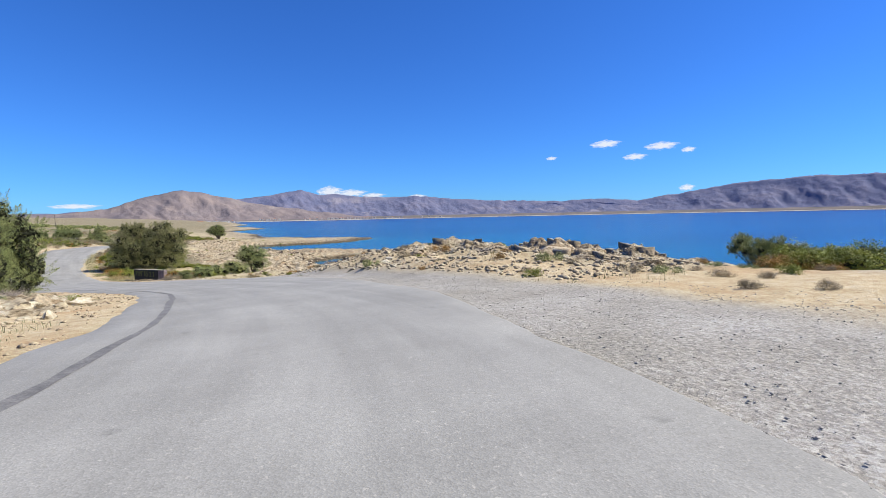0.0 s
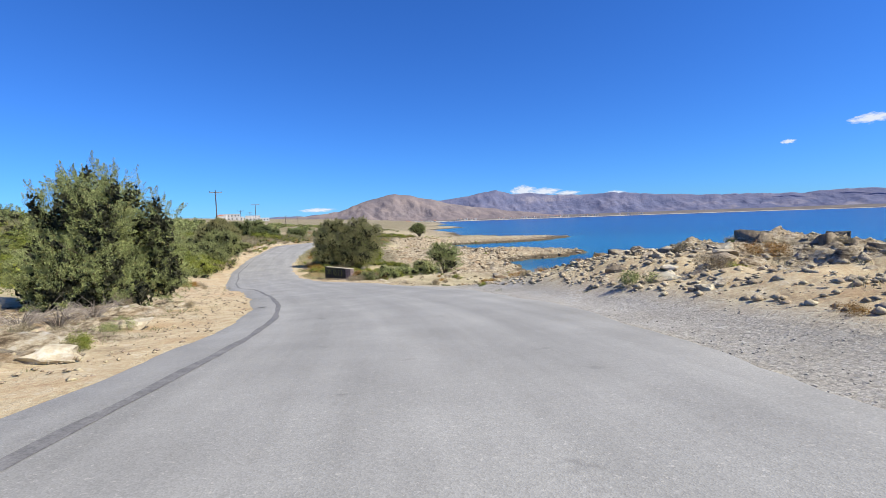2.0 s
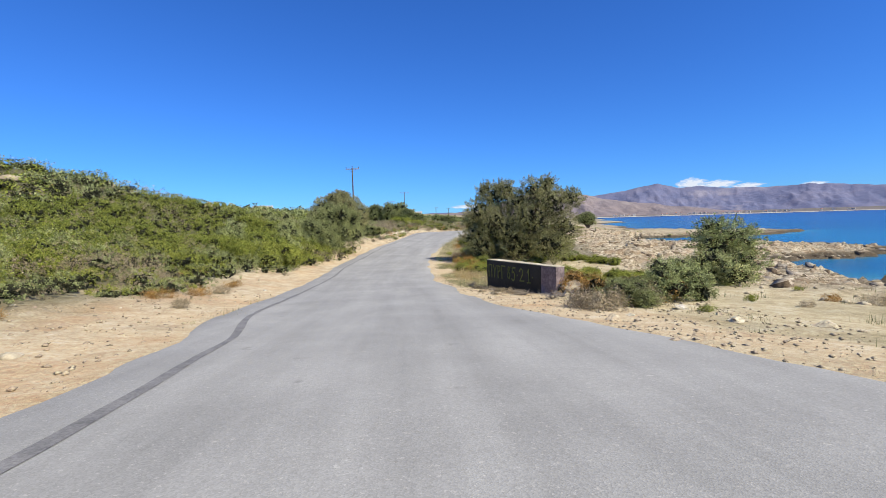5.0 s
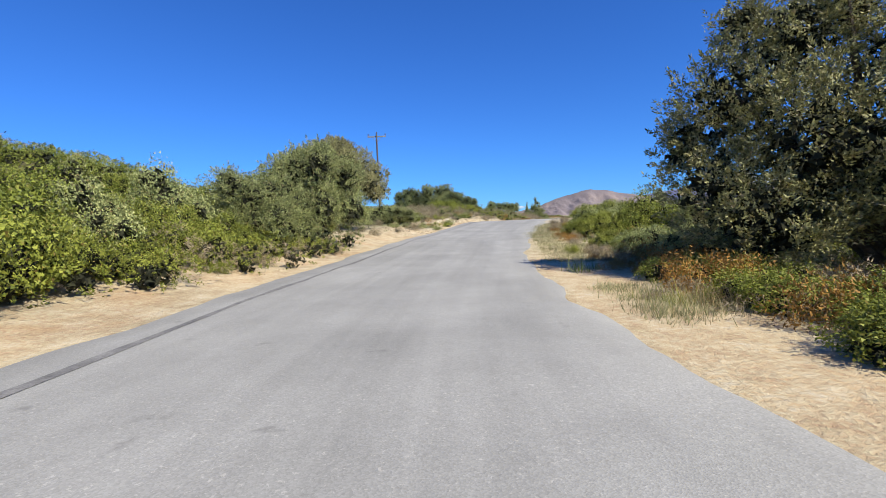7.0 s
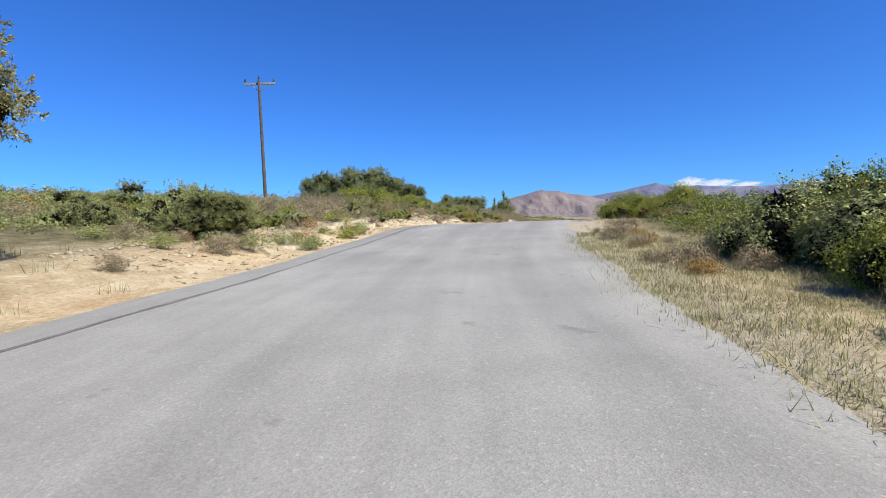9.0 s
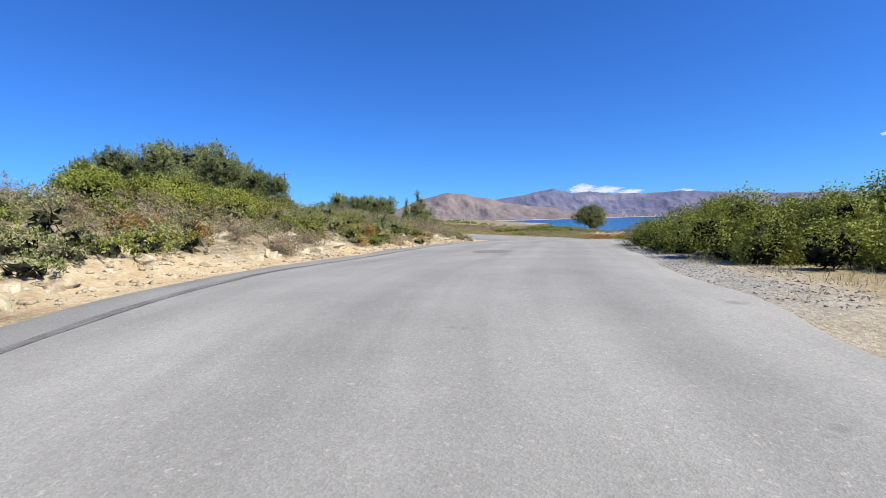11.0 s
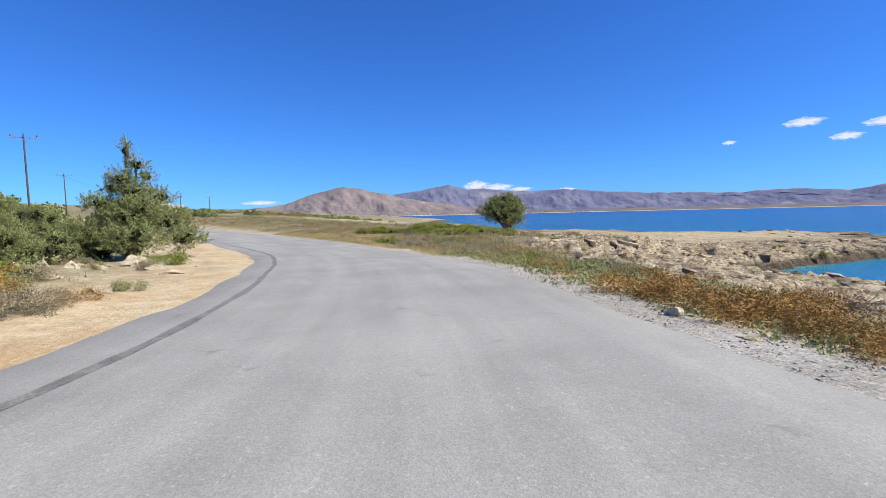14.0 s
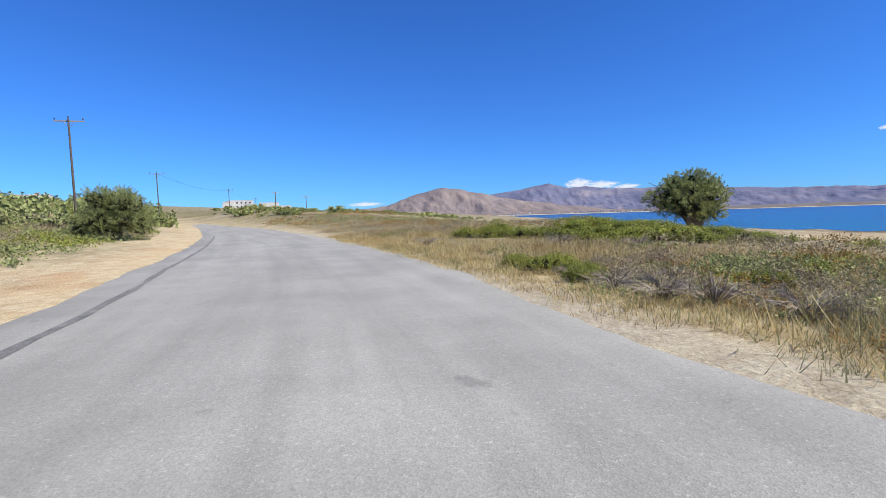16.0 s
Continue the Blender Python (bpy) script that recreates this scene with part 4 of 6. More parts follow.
roadside_tree = plant("carob_tree", 14, [(0.2, 0, 4.7, 1.8, 1.8, 1.2), (1.9, 0.6, 4.4, 1.4, 1.4, 1.1), (-1.9, 0.5, 4.3, 1.6, 1.6, 1.1), (0.4, -1.7, 4.1, 1.6, 1.5, 1.1), (3.0, 0.2, 3.5, 1.2, 1.2, 0.9), (-3.0, -0.4, 3.3, 1.3, 1.3, 1.0),
                                       (0.3, 2.0, 4.1, 1.6, 1.5, 1.1), (2.1, -1.5, 2.8, 1.3, 1.2, 0.8), (-1.6, -1.6, 2.7, 1.5, 1.4, 0.9), (3.6, 0.9, 2.6, 0.8, 0.8, 0.7), (-3.2, 1.0, 2.2, 1.1, 1.1, 0.8), (0.2, 0.4, 5.6, 1.0, 1.0, 0.6), (-2.6, -1.6, 1.7, 1.1, 1.1, 0.7), (0.9, 2.3, 2.6, 1.2, 1.2, 0.8), (2.7, -0.6, 2.2, 0.9, 0.9, 0.6), (1.2, 0.6, 5.3, 0.7, 0.7, 0.6), (-1.0, -0.6, 5.2, 0.8, 0.8, 0.6), (0.5, 0.4, 3.1, 1.5, 1.5, 0.8), (-0.9, 0.9, 2.5, 1.2, 1.2, 0.7), (1.4, 1.5, 2.0, 1.0, 1.0, 0.6)],
                      3200, 54, 0.062, 0.18, M_LEAF_CAROB, "spreading olive-brown tree with one thick leaning trunk", "tree", 0.24, stem=1.15, up=0.2, core=0.62, deep=0.62, spray=0.34)
lone_tree = plant("carob_tree", 15, [(0.2, 0, 2.6, 2.1, 1.9, 1.4), (-1.4, 0.2, 2.5, 1.3, 1.3, 1.1), (1.6, 0, 2.7, 1.3, 1.3, 1.2), (0.3, 0.3, 3.7, 1.4, 1.3, 0.9), (1.5, 0.2, 1.4, 1.1, 1.1, 0.8), (-0.3, -0.4, 1.9, 1.7, 1.5, 1.0), (-0.9, 0.1, 3.5, 0.8, 0.8, 0.6), (1.3, 0.2, 3.6, 0.9, 0.9, 0.7)], 900, 40, 0.09, 0.18, M_LEAF_JUNIPER, "lone round-crowned tree leaning near the shore", "tree", 0.2, base=(0.7, 0, 0), up=0.3, core=0.66, spray=0.36)
_r = R(163)
open_lumps = [(1.75 * math.cos(a) * q, 1.5 * math.sin(a) * q, 0.65 + 2.4 * h * (1 - 0.35 * q), 0.44 + 0.18 * h, 0.44 + 0.18 * h, 0.40 + 0.1 * q) for a, q, h in zip(_r.random(19) * 6.283, 0.25 + 0.75 * _r.random(19), _r.random(19))]
open_tree = plant("almond_tree", 16, open_lumps, 760, 34, 0.066, 0.14, M_LEAF_OLIVE, "thin open-crowned tree above the scrub", "tree", 0.06, up=0.3, core=0.35, deep=0.3, spray=0.34)
spire_tree = plant("cypress_bush", 17, [(0, 0, 5.3, .25, .25, .55), (0.45, 0, 4.7, .6, .4, .35), (-.25, 0, 4.0, .65, .6, .42), (0.25, .1, 3.3, .95, .85, .5), (1.4, 0, 3.1, .85, .6, .35), (-1.3, .1, 2.8, .8, .7, .4), (0, 0, 2.2, 1.4, 1.3, .7), (1.7, .2, 1.9, 1.2, 1.1, .6),
                                       (-1.7, .1, 1.4, 1.3, 1.2, .65), (2.5, 0, 1.0, 1.1, 1.0, .6), (.2, -.9, 1.1, 1.6, 1.2, .8), (-2.3, .2, .8, 1.0, .9, .5), (0.6, -0.7, 2.7, .8, .7, .45), (-0.7, 0.1, 3.5, .45, .4, .25), (0.9, 0.1, 4.1, .4, .35, .22)],
                   1700, 44, 0.068, 0.15, M_LEAF_OLIVE, "tall ragged conifer with a spreading skirt of grey-green boughs", "tree", 0.12, up=0.3, core=0.5, deep=0.5, spray=0.46)
small_tree = plant("tamarisk_tree", 18, [(0, 0, 2.5, 1.1, 1.0, 1.0), (0.9, 0.2, 2.2, .8, .8, .8), (-0.8, 0, 2.1, .9, .9, .9), (0.2, -0.3, 1.2, 1.1, 1.0, .9), (-0.5, 0.3, 3.1, .6, .6, .6)], 560, 34, 0.065, 0.14, M_LEAF_JUNIPER, "small dark tree on the shore side", "tree", 0.1, up=0.3, core=0.55, spray=0.4)
lentisk = [plant("lentisk_bush", 20 + k, dome(R(30 + k), 11, 1.5, 1.4, 1.35, 0.5), 560, 34, 0.044, 0.12, M_LEAF_GREEN, "low rounded bright green lentisk bush", "bush", up=0.25, slim=0.62, deep=0.68, core=0.56) for k in range(3)]
hedge = [plant("lentisk_bush", 21 + k, dome(R(30 + k), 14, 1.5, 1.4, 1.35, 0.5), 640, 44, 0.034, 0.12, M_LEAF_GREEN, "broad yellow-green lentisk bush beside the gravel edge", "bush", up=0.35, slim=0.6, deep=0.68, core=0.5) for k in range(2)]
darkbush = [plant("lentisk_bush", 24 + k, dome(R(34 + k), 11, 1.4, 1.3, 1.7, 0.5), 620, 34, 0.045, 0.12, M_LEAF_JUNIPER, "dense dark green roadside bush", "bush", up=0.2, slim=0.62, deep=0.68, core=0.56) for k in range(2)]
olivebush = [plant("lentisk_bush", 71 + k, dome(R(81 + k), 12, 1.3, 1.2, 1.5, 0.42), 380, 26, 0.05, 0.12, M_LEAF_OLIVE, "dusty olive-green bush on the open slope", "bush", up=0.3, slim=0.5, deep=0.6, core=0.56, spray=0.24) for k in range(2)]
farbush = [plant("far_bush", 91 + k, dome(R(93 + k), 7, 1.3, 1.2, 1.5, 0.5), 40, 9, 0.30, 0.22, M_LEAF_OLIVE if k else M_LEAF_JUNIPER, "far dusty bush", "bush", up=0.3, slim=0.7, deep=0.6, core=0) for k in range(2)]
mat_bush = [plant("scrub_mat", 27 + k, dome(R(37 + k), 14, 2.4, 2.2, 1.5, 0.62), 760, 30, 0.055, 0.16, M_LEAF_GREEN if k < 2 else M_LEAF_OLIVE, "broad mat of green hillside scrub", "bush", 0.0, up=0.4, slim=0.62, deep=0.7, core=0.56) for k in range(3)]
brownbush = plant("dry_bush", 66, dome(R(66), 9, 0.62, 0.58, 0.85, 0.34), 300, 18, 0.05, 0.085, M_LEAF_RUST, "rounded rusty-brown bush against the painted wall", "bush", up=0.3, slim=0.4, deep=0.6, core=0.56)
heath = [cushion("heath_shrub", 40 + k, M_LEAF_OLIVE if k else M_LEAF_GREEN, "low olive-green cushion shrub", 0.55, 0.5, 170, 18, 0.036, 0.08) for k in range(2)]
dryshrub = [cushion("dry_shrub", 44 + k, M_LEAF_DRY, "grey-brown dry cushion shrub", 0.5, 0.48, 150, 22, 0.05, 0.09, 0.16) for k in range(3)]
rustshrub = [cushion("rust_shrub", 48 + k, M_LEAF_RUST, "rust-coloured dry shrub among stones", 0.55, 0.45, 160, 18, 0.038, 0.09, 0.3) for k in range(2)]


def twig_shrub(seed):
    rng = np.random.default_rng(seed)
    bm = bmesh.new()
    for _ in range(46):
        a, t = rng.random() * 6.28, 0.35 + 0.9 * rng.random()
        mid = Vector((math.cos(a) * t * 0.3, math.sin(a) * t * 0.3, 0.25 + 0.2 * rng.random()))
        tip = Vector((math.cos(a) * t * 0.75, math.sin(a) * t * 0.75, 0.30 + 0.35 * rng.random()))
        rod(bm, (0, 0, 0), mid, 0.014, 0.01, 3)
        rod(bm, mid, tip, 0.01, 0.003, 3)
        for _ in range(2):
            rod(bm, mid.lerp(tip, rng.random()), tip + Vector(rng.normal(size=3) * 0.16), 0.006, 0.002, 3)
    me = bpy.data.meshes.new("dead_shrub")
    bm.to_mesh(me)
    bm.free()
    me.materials.append(M_TWIG)
    root = tagged(new("dead_shrub", me), "leafless grey tangle of dead twigs", "shrub")
    HIDE.append(root)
    return root


deadshrub = [twig_shrub(61), twig_shrub(62)]


def stone(seed, mat, flat=0.7):
    """A broken, faceted boulder about 1 m across."""
    rng = np.random.default_rng(seed)
    bm = bmesh.new()
    bmesh.ops.create_icosphere(bm, subdivisions=2 if flat < 0 else 3, radius=0.5)
    flat = abs(flat)
    cuts = rng.normal(size=(13, 3))
    cuts /= np.linalg.norm(cuts, axis=1)[:, None]
    far = 0.20 + 0.16 * rng.random(13)
    long = 0.85 + 0.6 * rng.random()
    for v in bm.verts:
        p = np.array(v.co)
        for n_, d_ in zip(cuts, far):
            over = p @ n_ - d_
            if over > 0:
                p = p - n_ * over
        p = p * 1.35 * (1 + 0.22 * noise.noise(Vector(p * 4.1 + seed)) + 0.20 * noise.noise(Vector(p * 9.3 + seed)))
        v.co = (p[0] * long, p[1], p[2] * flat + 0.16)
    me = bpy.data.meshes.new("boulder")
    bm.to_mesh(me)
    bm.free()
    me.materials.append(mat)
    root = tagged(new("boulder", me), "pale broken limestone boulder" if mat == M_ROCK else "weathered grey limestone boulder", "rock")
    HIDE.append(root)
    return root


stones = [stone(70 + k, M_ROCK, 0.55 + 0.1 * (k % 4)) for k in range(6)]
shelf_stones = [stone(100 + k, M_SHELF, -0.5 - 0.08 * k) for k in range(5)]
rough_stones = [stone(90 + k, M_ROCK, -0.55 - 0.1 * k) for k in range(4)]
rough_grey = [stone(95 + k, M_ROCK_GREY, -0.55 - 0.1 * k) for k in range(4)]
grey_stones = [stone(80 + k, M_ROCK_GREY, 0.55 + 0.12 * (k % 4)) for k in range(5)]

# ================= trees and large bushes, along the road =================
put(juniper, -7.8, 30.4, 0.86, 0.95, 20)
put(wall_tree, -2.4, 74.6, 1.12, 1.08, -12)
put(small_tree, 9.7, 67.6, 1.5, 1.05, 30)
put(juniper_b, -20.8, 83.0, 1.12, 1.25, 60)
put(juniper_b, -21.6, 79.6, 0.95, 0.85, 160)
put(roadside_tree, -23.6, 90.3, 0.86, 0.96, 35)
put(lone_tree, 15.5, 195.7, 1.25, 1.12, 0)
put(spire_tree, -16.8, 161.4, 0.92, 1.0, 15)
put(spire_tree, -17.6, 152.5, 0.5, 0.66, 100)
put(open_tree, -21.5, 142.6, 1.0, 1.08, 0)
put(open_tree, -19.2, 141.2, 0.85, 0.95, 130)
put(juniper_b, -29.2, 192.1, 1.1, 1.05, 0)
put(juniper_b, -29.0, 131.6, 1.3, 1.15, 100)
put(juniper_b, -26.6, 130.2, 0.8, 0.86, 10)
put(juniper_b, -27.0, 172.5, 0.8, 0.75, 70)
put(juniper_b, -33.4, 131.5, 1.0, 1.05, 220)
put(juniper_b, -25.2, 127.2, 0.95, 0.80, 170)
put(juniper_b, -22.9, 126.0, 0.62, 0.6, 20)
put(spire_tree, -34.2, 130.6, 0.3, 0.36, 0)
put(juniper_b, -23.0, 100.2, 0.62, 0.38, 30)
put(small_tree, -3.1, 99.2, 0.5, 0.78, 90)
put(open_tree, -3.0, 122.0, 0.55, 0.75, 0)
put(spire_tree, -4.6, 83.6, 0.40, 0.46, 70)
put(lentisk[0], -21.9, 118.4, 1.1, 1.15)
put(lentisk[1], -23.6, 121.0, 1.2, 1.3)
put(lentisk[2], -24.6, 118.4, 1.3, 1.5)
for x, y, k in ((-19.0, 146.5, 1.1), (-18.0, 149.6, 1.2), (-19.6, 152.4, 1.3), (-18.9, 155.6, 1.3), (-20.4, 158.4, 1.4), (-19.4, 161.8, 1.3), (-17.2, 154.2, 1.0)):
    put(olivebush[int(-x) % 2], x, y, k, k * 0.95, sink=0.12)
put(heath[0], -13.6, 156.6, 1.5, 1.3, label="green cushion shrub beside pale boulders")
put(heath[1], -14.5, 157.4, 1.3, 1.1)
put(stones[0], -13.3, 153.6, 0.8, 0.7)
put(stones[2], -14.4, 155.2, 0.9, 0.9)
put(stones[3], -14.0, 154.2, 0.5, 0.5)
put(stones[4], -19.3, 117.5, 0.85, 0.8, sink=0.24)
put(stones[1], -18.4, 119.8, 1.1, 0.6, sink=0.2)
put(stones[5], -17.0, 127.6, 0.9, 0.8, sink=0.2)
put(stones[0], 0.1, 53.6, 0.75, 0.7)
put(stones[3], 0.0, 53.9, 0.85, 0.8)


def scatter(protos, seed, count, s_span, d_span, sizes, gap=0.0, keep=None, squash=(0.85, 1.25), sink=0.05, group=""):
    """Plants or stones strewn over a stretch of road side."""
    rng = np.random.default_rng(seed)
    done = []
    tries = 0
    while len(done) < count and tries < count * 12:
        tries += 1
        s, d = rng.uniform(*s_span), rng.uniform(*d_span)
        x, y = at(s, d)
        size = sizes[0] + (sizes[1] - sizes[0]) * rng.random() ** 1.8
        if keep and not keep(s, d, float(x), float(y)):
            continue
        if gap and any((x - a) ** 2 + (y - b) ** 2 < (gap * (size + c) / 2) ** 2 for a, b, c in done):
            continue
        done.append((x, y, size))
        z = ground_z(x, y)
        if z < 0.25:
            continue
        m = Matrix.Translation((x, y, z - sink * size)) @ Matrix.Rotation(rng.random() * 6.28, 4, "Z")
        ob = copy_thing(protos[int(rng.integers(len(protos)))], m @ Matrix.Diagonal((size, size, size * rng.uniform(*squash), 1)))
        if group:
            tagged(ob, group=group)
    return done


def mass(name, label, category, protos, seed, count, s_span, d_span, sizes, squash=(0.8, 1.2), sink=0.05, keep=None):
    """Many far or uncountable plants or stones, joined into one mass."""
    rng = np.random.default_rng(seed)
    meshes = []
    for p in protos:
        me = p.data or next(c for c in p.children if c.name.startswith("crown")).data
        v, f = np.empty(len(me.vertices) * 3), np.empty(len(me.loops), int)
        me.vertices.foreach_get("co", v)
        me.loops.foreach_get("vertex_index", f)
        meshes.append((v.reshape(-1, 3), f.reshape(len(me.polygons), -1), me.materials[0]))
    s, d = rng.uniform(*s_span, count), rng.uniform(*d_span, count)
    x, y = at(s, d)
    z, _ = ground_info(x, y)
    vs, fs, base = [], [], 0
    for k in range(count):
        if z[k] < 0.25 or (keep and not keep(s[k], d[k])):
            continue
        v, f, _ = meshes[int(rng.integers(len(meshes)))]
        q = sizes[0] + (sizes[1] - sizes[0]) * rng.random() ** 1.8
        a = rng.random() * 6.283
        c_, s_ = math.cos(a) * q, math.sin(a) * q
        if category == "rocks":
            v = v @ np.array(Matrix.Rotation(rng.normal(0, 0.5), 3, "X"))
        vs.append(np.stack([v[:, 0] * c_ - v[:, 1] * s_ + x[k], v[:, 0] * s_ + v[:, 1] * c_ + y[k], v[:, 2] * q * rng.uniform(*squash) + z[k] - sink * q], 1))
        fs.append(f + base)
        base += len(v)
    return tagged(new(name, mesh_of(name, np.vstack(vs), np.vstack(fs), meshes[0][2])), label, category, kind="stuff")


SPECIES = {"green": (M_LEAF_GREEN, "bright green lentisk scrub"), "olive": (M_LEAF_OLIVE, "dusty olive-green scrub"), "dry": (M_LEAF_DRY, "dry grey-brown cushion scrub"), "rust": (M_LEAF_RUST, "rust-coloured dry scrub")}


def carpet(where, seed, s_span, edge, far, gap, height, leaf, clumps, per, blend, gaps=-9.0, slim=0.4, rim=0.45):
    """Unbroken low scrub from edge(s) to far, in lumps of several kinds of plant; blend gives their shares."""
    rng = np.random.default_rng(seed)
    limit = far if callable(far) else lambda s: far
    mid = np.array([sum(s_span) / 2])
    wide = float((limit(mid) - edge(mid)).mean() if callable(far) else (far - edge(mid)).mean())
    ns, nd = int((s_span[1] - s_span[0]) / gap), max(int(abs(wide) / gap), 2)
    i, j = np.meshgrid(np.arange(ns), np.arange(nd))
    s = s_span[0] + (i.ravel() + rng.random(ns * nd)) * gap
    e = edge(s)
    d = e + (limit(s) - e) * (j.ravel() + rng.random(ns * nd)) / nd
    x, y = at(s, d)
    z, _ = ground_info(x, y)
    thick = fbm(x * 0.22, y * 0.22, 3, seed)
    ok = (z > 0.4) & (thick + 0.25 * rng.random(len(x)) > gaps)
    x, y, z, thick = x[ok], y[ok], z[ok], thick[ok]
    r = gap * (0.55 + 0.45 * rng.random(len(x)))
    inward = np.abs(d - e)[ok]
    h = height * (0.55 + 0.6 * rng.random(len(x)) + 0.35 * thick) * (rim + (1 - rim) * step(inward, 0.2, 2.6))
    kinds = list(blend)
    score = np.stack([np.log(blend[k]) + 2.2 * fbm(x * 0.12, y * 0.12, 3, seed + 7 * q + 1) - np.log(-np.log(rng.random(len(x)) + 1e-9)) * 0.6 for q, k in enumerate(kinds)])
    pick = score.argmax(0)
    lumps = np.stack([x, y, z + h * 0.35, r, r, h * 0.65], 1)
    leafy = np.isin(pick, [q for q, k in enumerate(kinds) if k in ("green", "olive")])
    # near-black triangles give the leafy lumps their inner shade by colour
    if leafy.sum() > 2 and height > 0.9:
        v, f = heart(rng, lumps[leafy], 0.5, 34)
        tagged(new("scrub_twigs", mesh_of("scrub_twigs", v, f, M_INNER_SHADE, True)), "near-black filler painted as the inner shade of the green scrub " + where, "scrub", kind="stuff")
    for q, k in enumerate(kinds):
        L = lumps[pick == q]
        if len(L) < 3:
            continue
        v, f = foliage(rng, L, len(L) * clumps, per, leaf, leaf * 1.2, up=0.6, slim=(slim if k in ("green", "olive") else slim * 0.5) * 1.3, deep=0.6 if k in ("green", "olive") else 0.35, sides=3)
        tagged(new("scrub", mesh_of("scrub", v, f, SPECIES[k][0])), SPECIES[k][1] + " " + where, "scrub", kind="stuff")


def edge_of(*pairs):
    ss, dd = zip(*pairs)
    return lambda s: np.interp(s, ss, dd) + 0.7 * fbm(np.asarray(s, float) * 0.5, np.asarray(s, float) * 0 + 0.4, 3, 19)


# scrub over the hillside and the verges
HILL_EDGE = edge_of((43, -9.6), (57, -8.6), (66, -8.8), (72, -7.3), (78, -6.3), (87.5, -6.6), (90, -12), (97, -15))
BANK_EDGE = edge_of((95, -9.5), (104, -7.8), (112, -6.8), (125, -6.1), (140, -5.9), (152, -9.0))
carpet("along the foot of the hillside", 701, (43, 97), HILL_EDGE, lambda s: HILL_EDGE(s) - 5, 1.0, 1.25, 0.046, 64, 20, {"green": 0.60, "olive": 0.24, "dry": 0.16}, rim=0.6)
carpet("on the hillside", 711, (43, 97), lambda s: HILL_EDGE(s) - 5, -27, 1.05, 1.1, 0.066, 40, 15, {"green": 0.60, "olive": 0.22, "dry": 0.18}, rim=1.0)
carpet("high on the hillside", 702, (36, 104), edge_of((36, -26), (104, -26)), -80, 2.1, 1.2, 0.19, 26, 6, {"green": 0.55, "olive": 0.3, "dry": 0.15}, rim=1.0)
carpet("inland of the first bend", 715, (8, 44), edge_of((8, -13), (30, -12.5), (44, -12)), -40, 1.7, 0.8, 0.13, 26, 7, {"green": 0.45, "olive": 0.4, "dry": 0.15}, -0.3, rim=1.0)
carpet("along the inland verge", 703, (104, 152), BANK_EDGE, -13, 0.75, 0.98, 0.05, 54, 15, {"dry": 0.36, "green": 0.15, "olive": 0.37, "rust": 0.12}, -1.1)
carpet("above the inland verge", 713, (104, 152), edge_of((104, -13), (152, -13)), -30, 0.95, 0.66, 0.07, 32, 11, {"dry": 0.42, "green": 0.16, "olive": 0.34, "rust": 0.08}, -0.7, rim=1.0)
carpet("on the open slope", 714, (92, 106), edge_of((92, -13.5), (98, -12), (106, -9)), -34, 1.15, 0.42, 0.07, 30, 9, {"dry": 0.34, "green": 0.26, "olive": 0.34, "rust": 0.06}, 0.02, rim=1.0)
carpet("inland of the road", 704, (100, 165), edge_of((100, -30), (165, -30)), -85, 2.3, 0.9, 0.2, 22, 5, {"dry": 0.3, "green": 0.4, "olive": 0.3}, rim=1.0)
carpet("beyond the sandy verge", 705, (150, 222), edge_of((150, -10), (165, -11.5), (180, -9.5), (222, -9)), -34, 1.2, 0.6, 0.11, 24, 6, {"dry": 0.3, "green": 0.35, "olive": 0.35}, -0.5)
carpet("on the plain", 706, (196, 330), edge_of((196, -34), (222, -12), (330, -10)), -120, 3.2, 1.3, 0.36, 20, 5, {"olive": 0.5, "green": 0.35, "dry": 0.15}, -0.5)
carpet("on the shore slope", 707, (126, 168), edge_of((126, 4.6), (140, 4.3), (155, 3.9), (168, 4.8)), 9.0, 0.8, 0.33, 0.042, 46, 15, {"rust": 0.16, "dry": 0.58, "olive": 0.26}, -0.3)
carpet("at the edge of the coastal field", 708, (160, 205), edge_of((160, 4.8), (178, 5.2), (205, 5.0)), 12, 0.95, 0.36, 0.055, 38, 11, {"dry": 0.70, "rust": 0.17, "olive": 0.13}, -0.25)
carpet("on the coastal field", 718, (165, 255), edge_of((165, 12), (205, 10), (255, 4.5)), 30, 1.4, 0.45, 0.12, 24, 6, {"dry": 0.66, "rust": 0.2, "olive": 0.14}, -0.3)
carpet("beside the road", 709, (77, 126), edge_of((77, 4.8), (84, 4.6), (90, 5.2), (100, 5.6), (106, 6.4), (112, 6.2), (118, 4.4), (126, 4.6)), 14, 0.9, 0.8, 0.065, 38, 12, {"green": 0.55, "olive": 0.23, "rust": 0.14, "dry": 0.08}, -0.4)
carpet("beneath the wall tree", 719, (61, 79), edge_of((61, 4.4), (68, 3.9), (79, 3.9)), 9.5, 0.9, 0.5, 0.055, 40, 12, {"dry": 0.4, "rust": 0.2, "olive": 0.4}, -0.35)
scatter(mat_bush + lentisk, 201, 20, (46, 87.8), (-26, -11), (0.8, 1.4), 1.5, group="hillside scrub", sink=0.18, squash=(0.8, 1.2))
scatter(lentisk + mat_bush[:2] + darkbush[:1], 202, 30, (70, 87), (-12.5, -8.6), (0.9, 1.5), 0.8, group="hillside scrub", sink=0.12)
scatter(darkbush + lentisk, 204, 8, (44, 57), (-16, -10.6), (0.8, 1.3), 1.1, group="hillside scrub", sink=0.12)
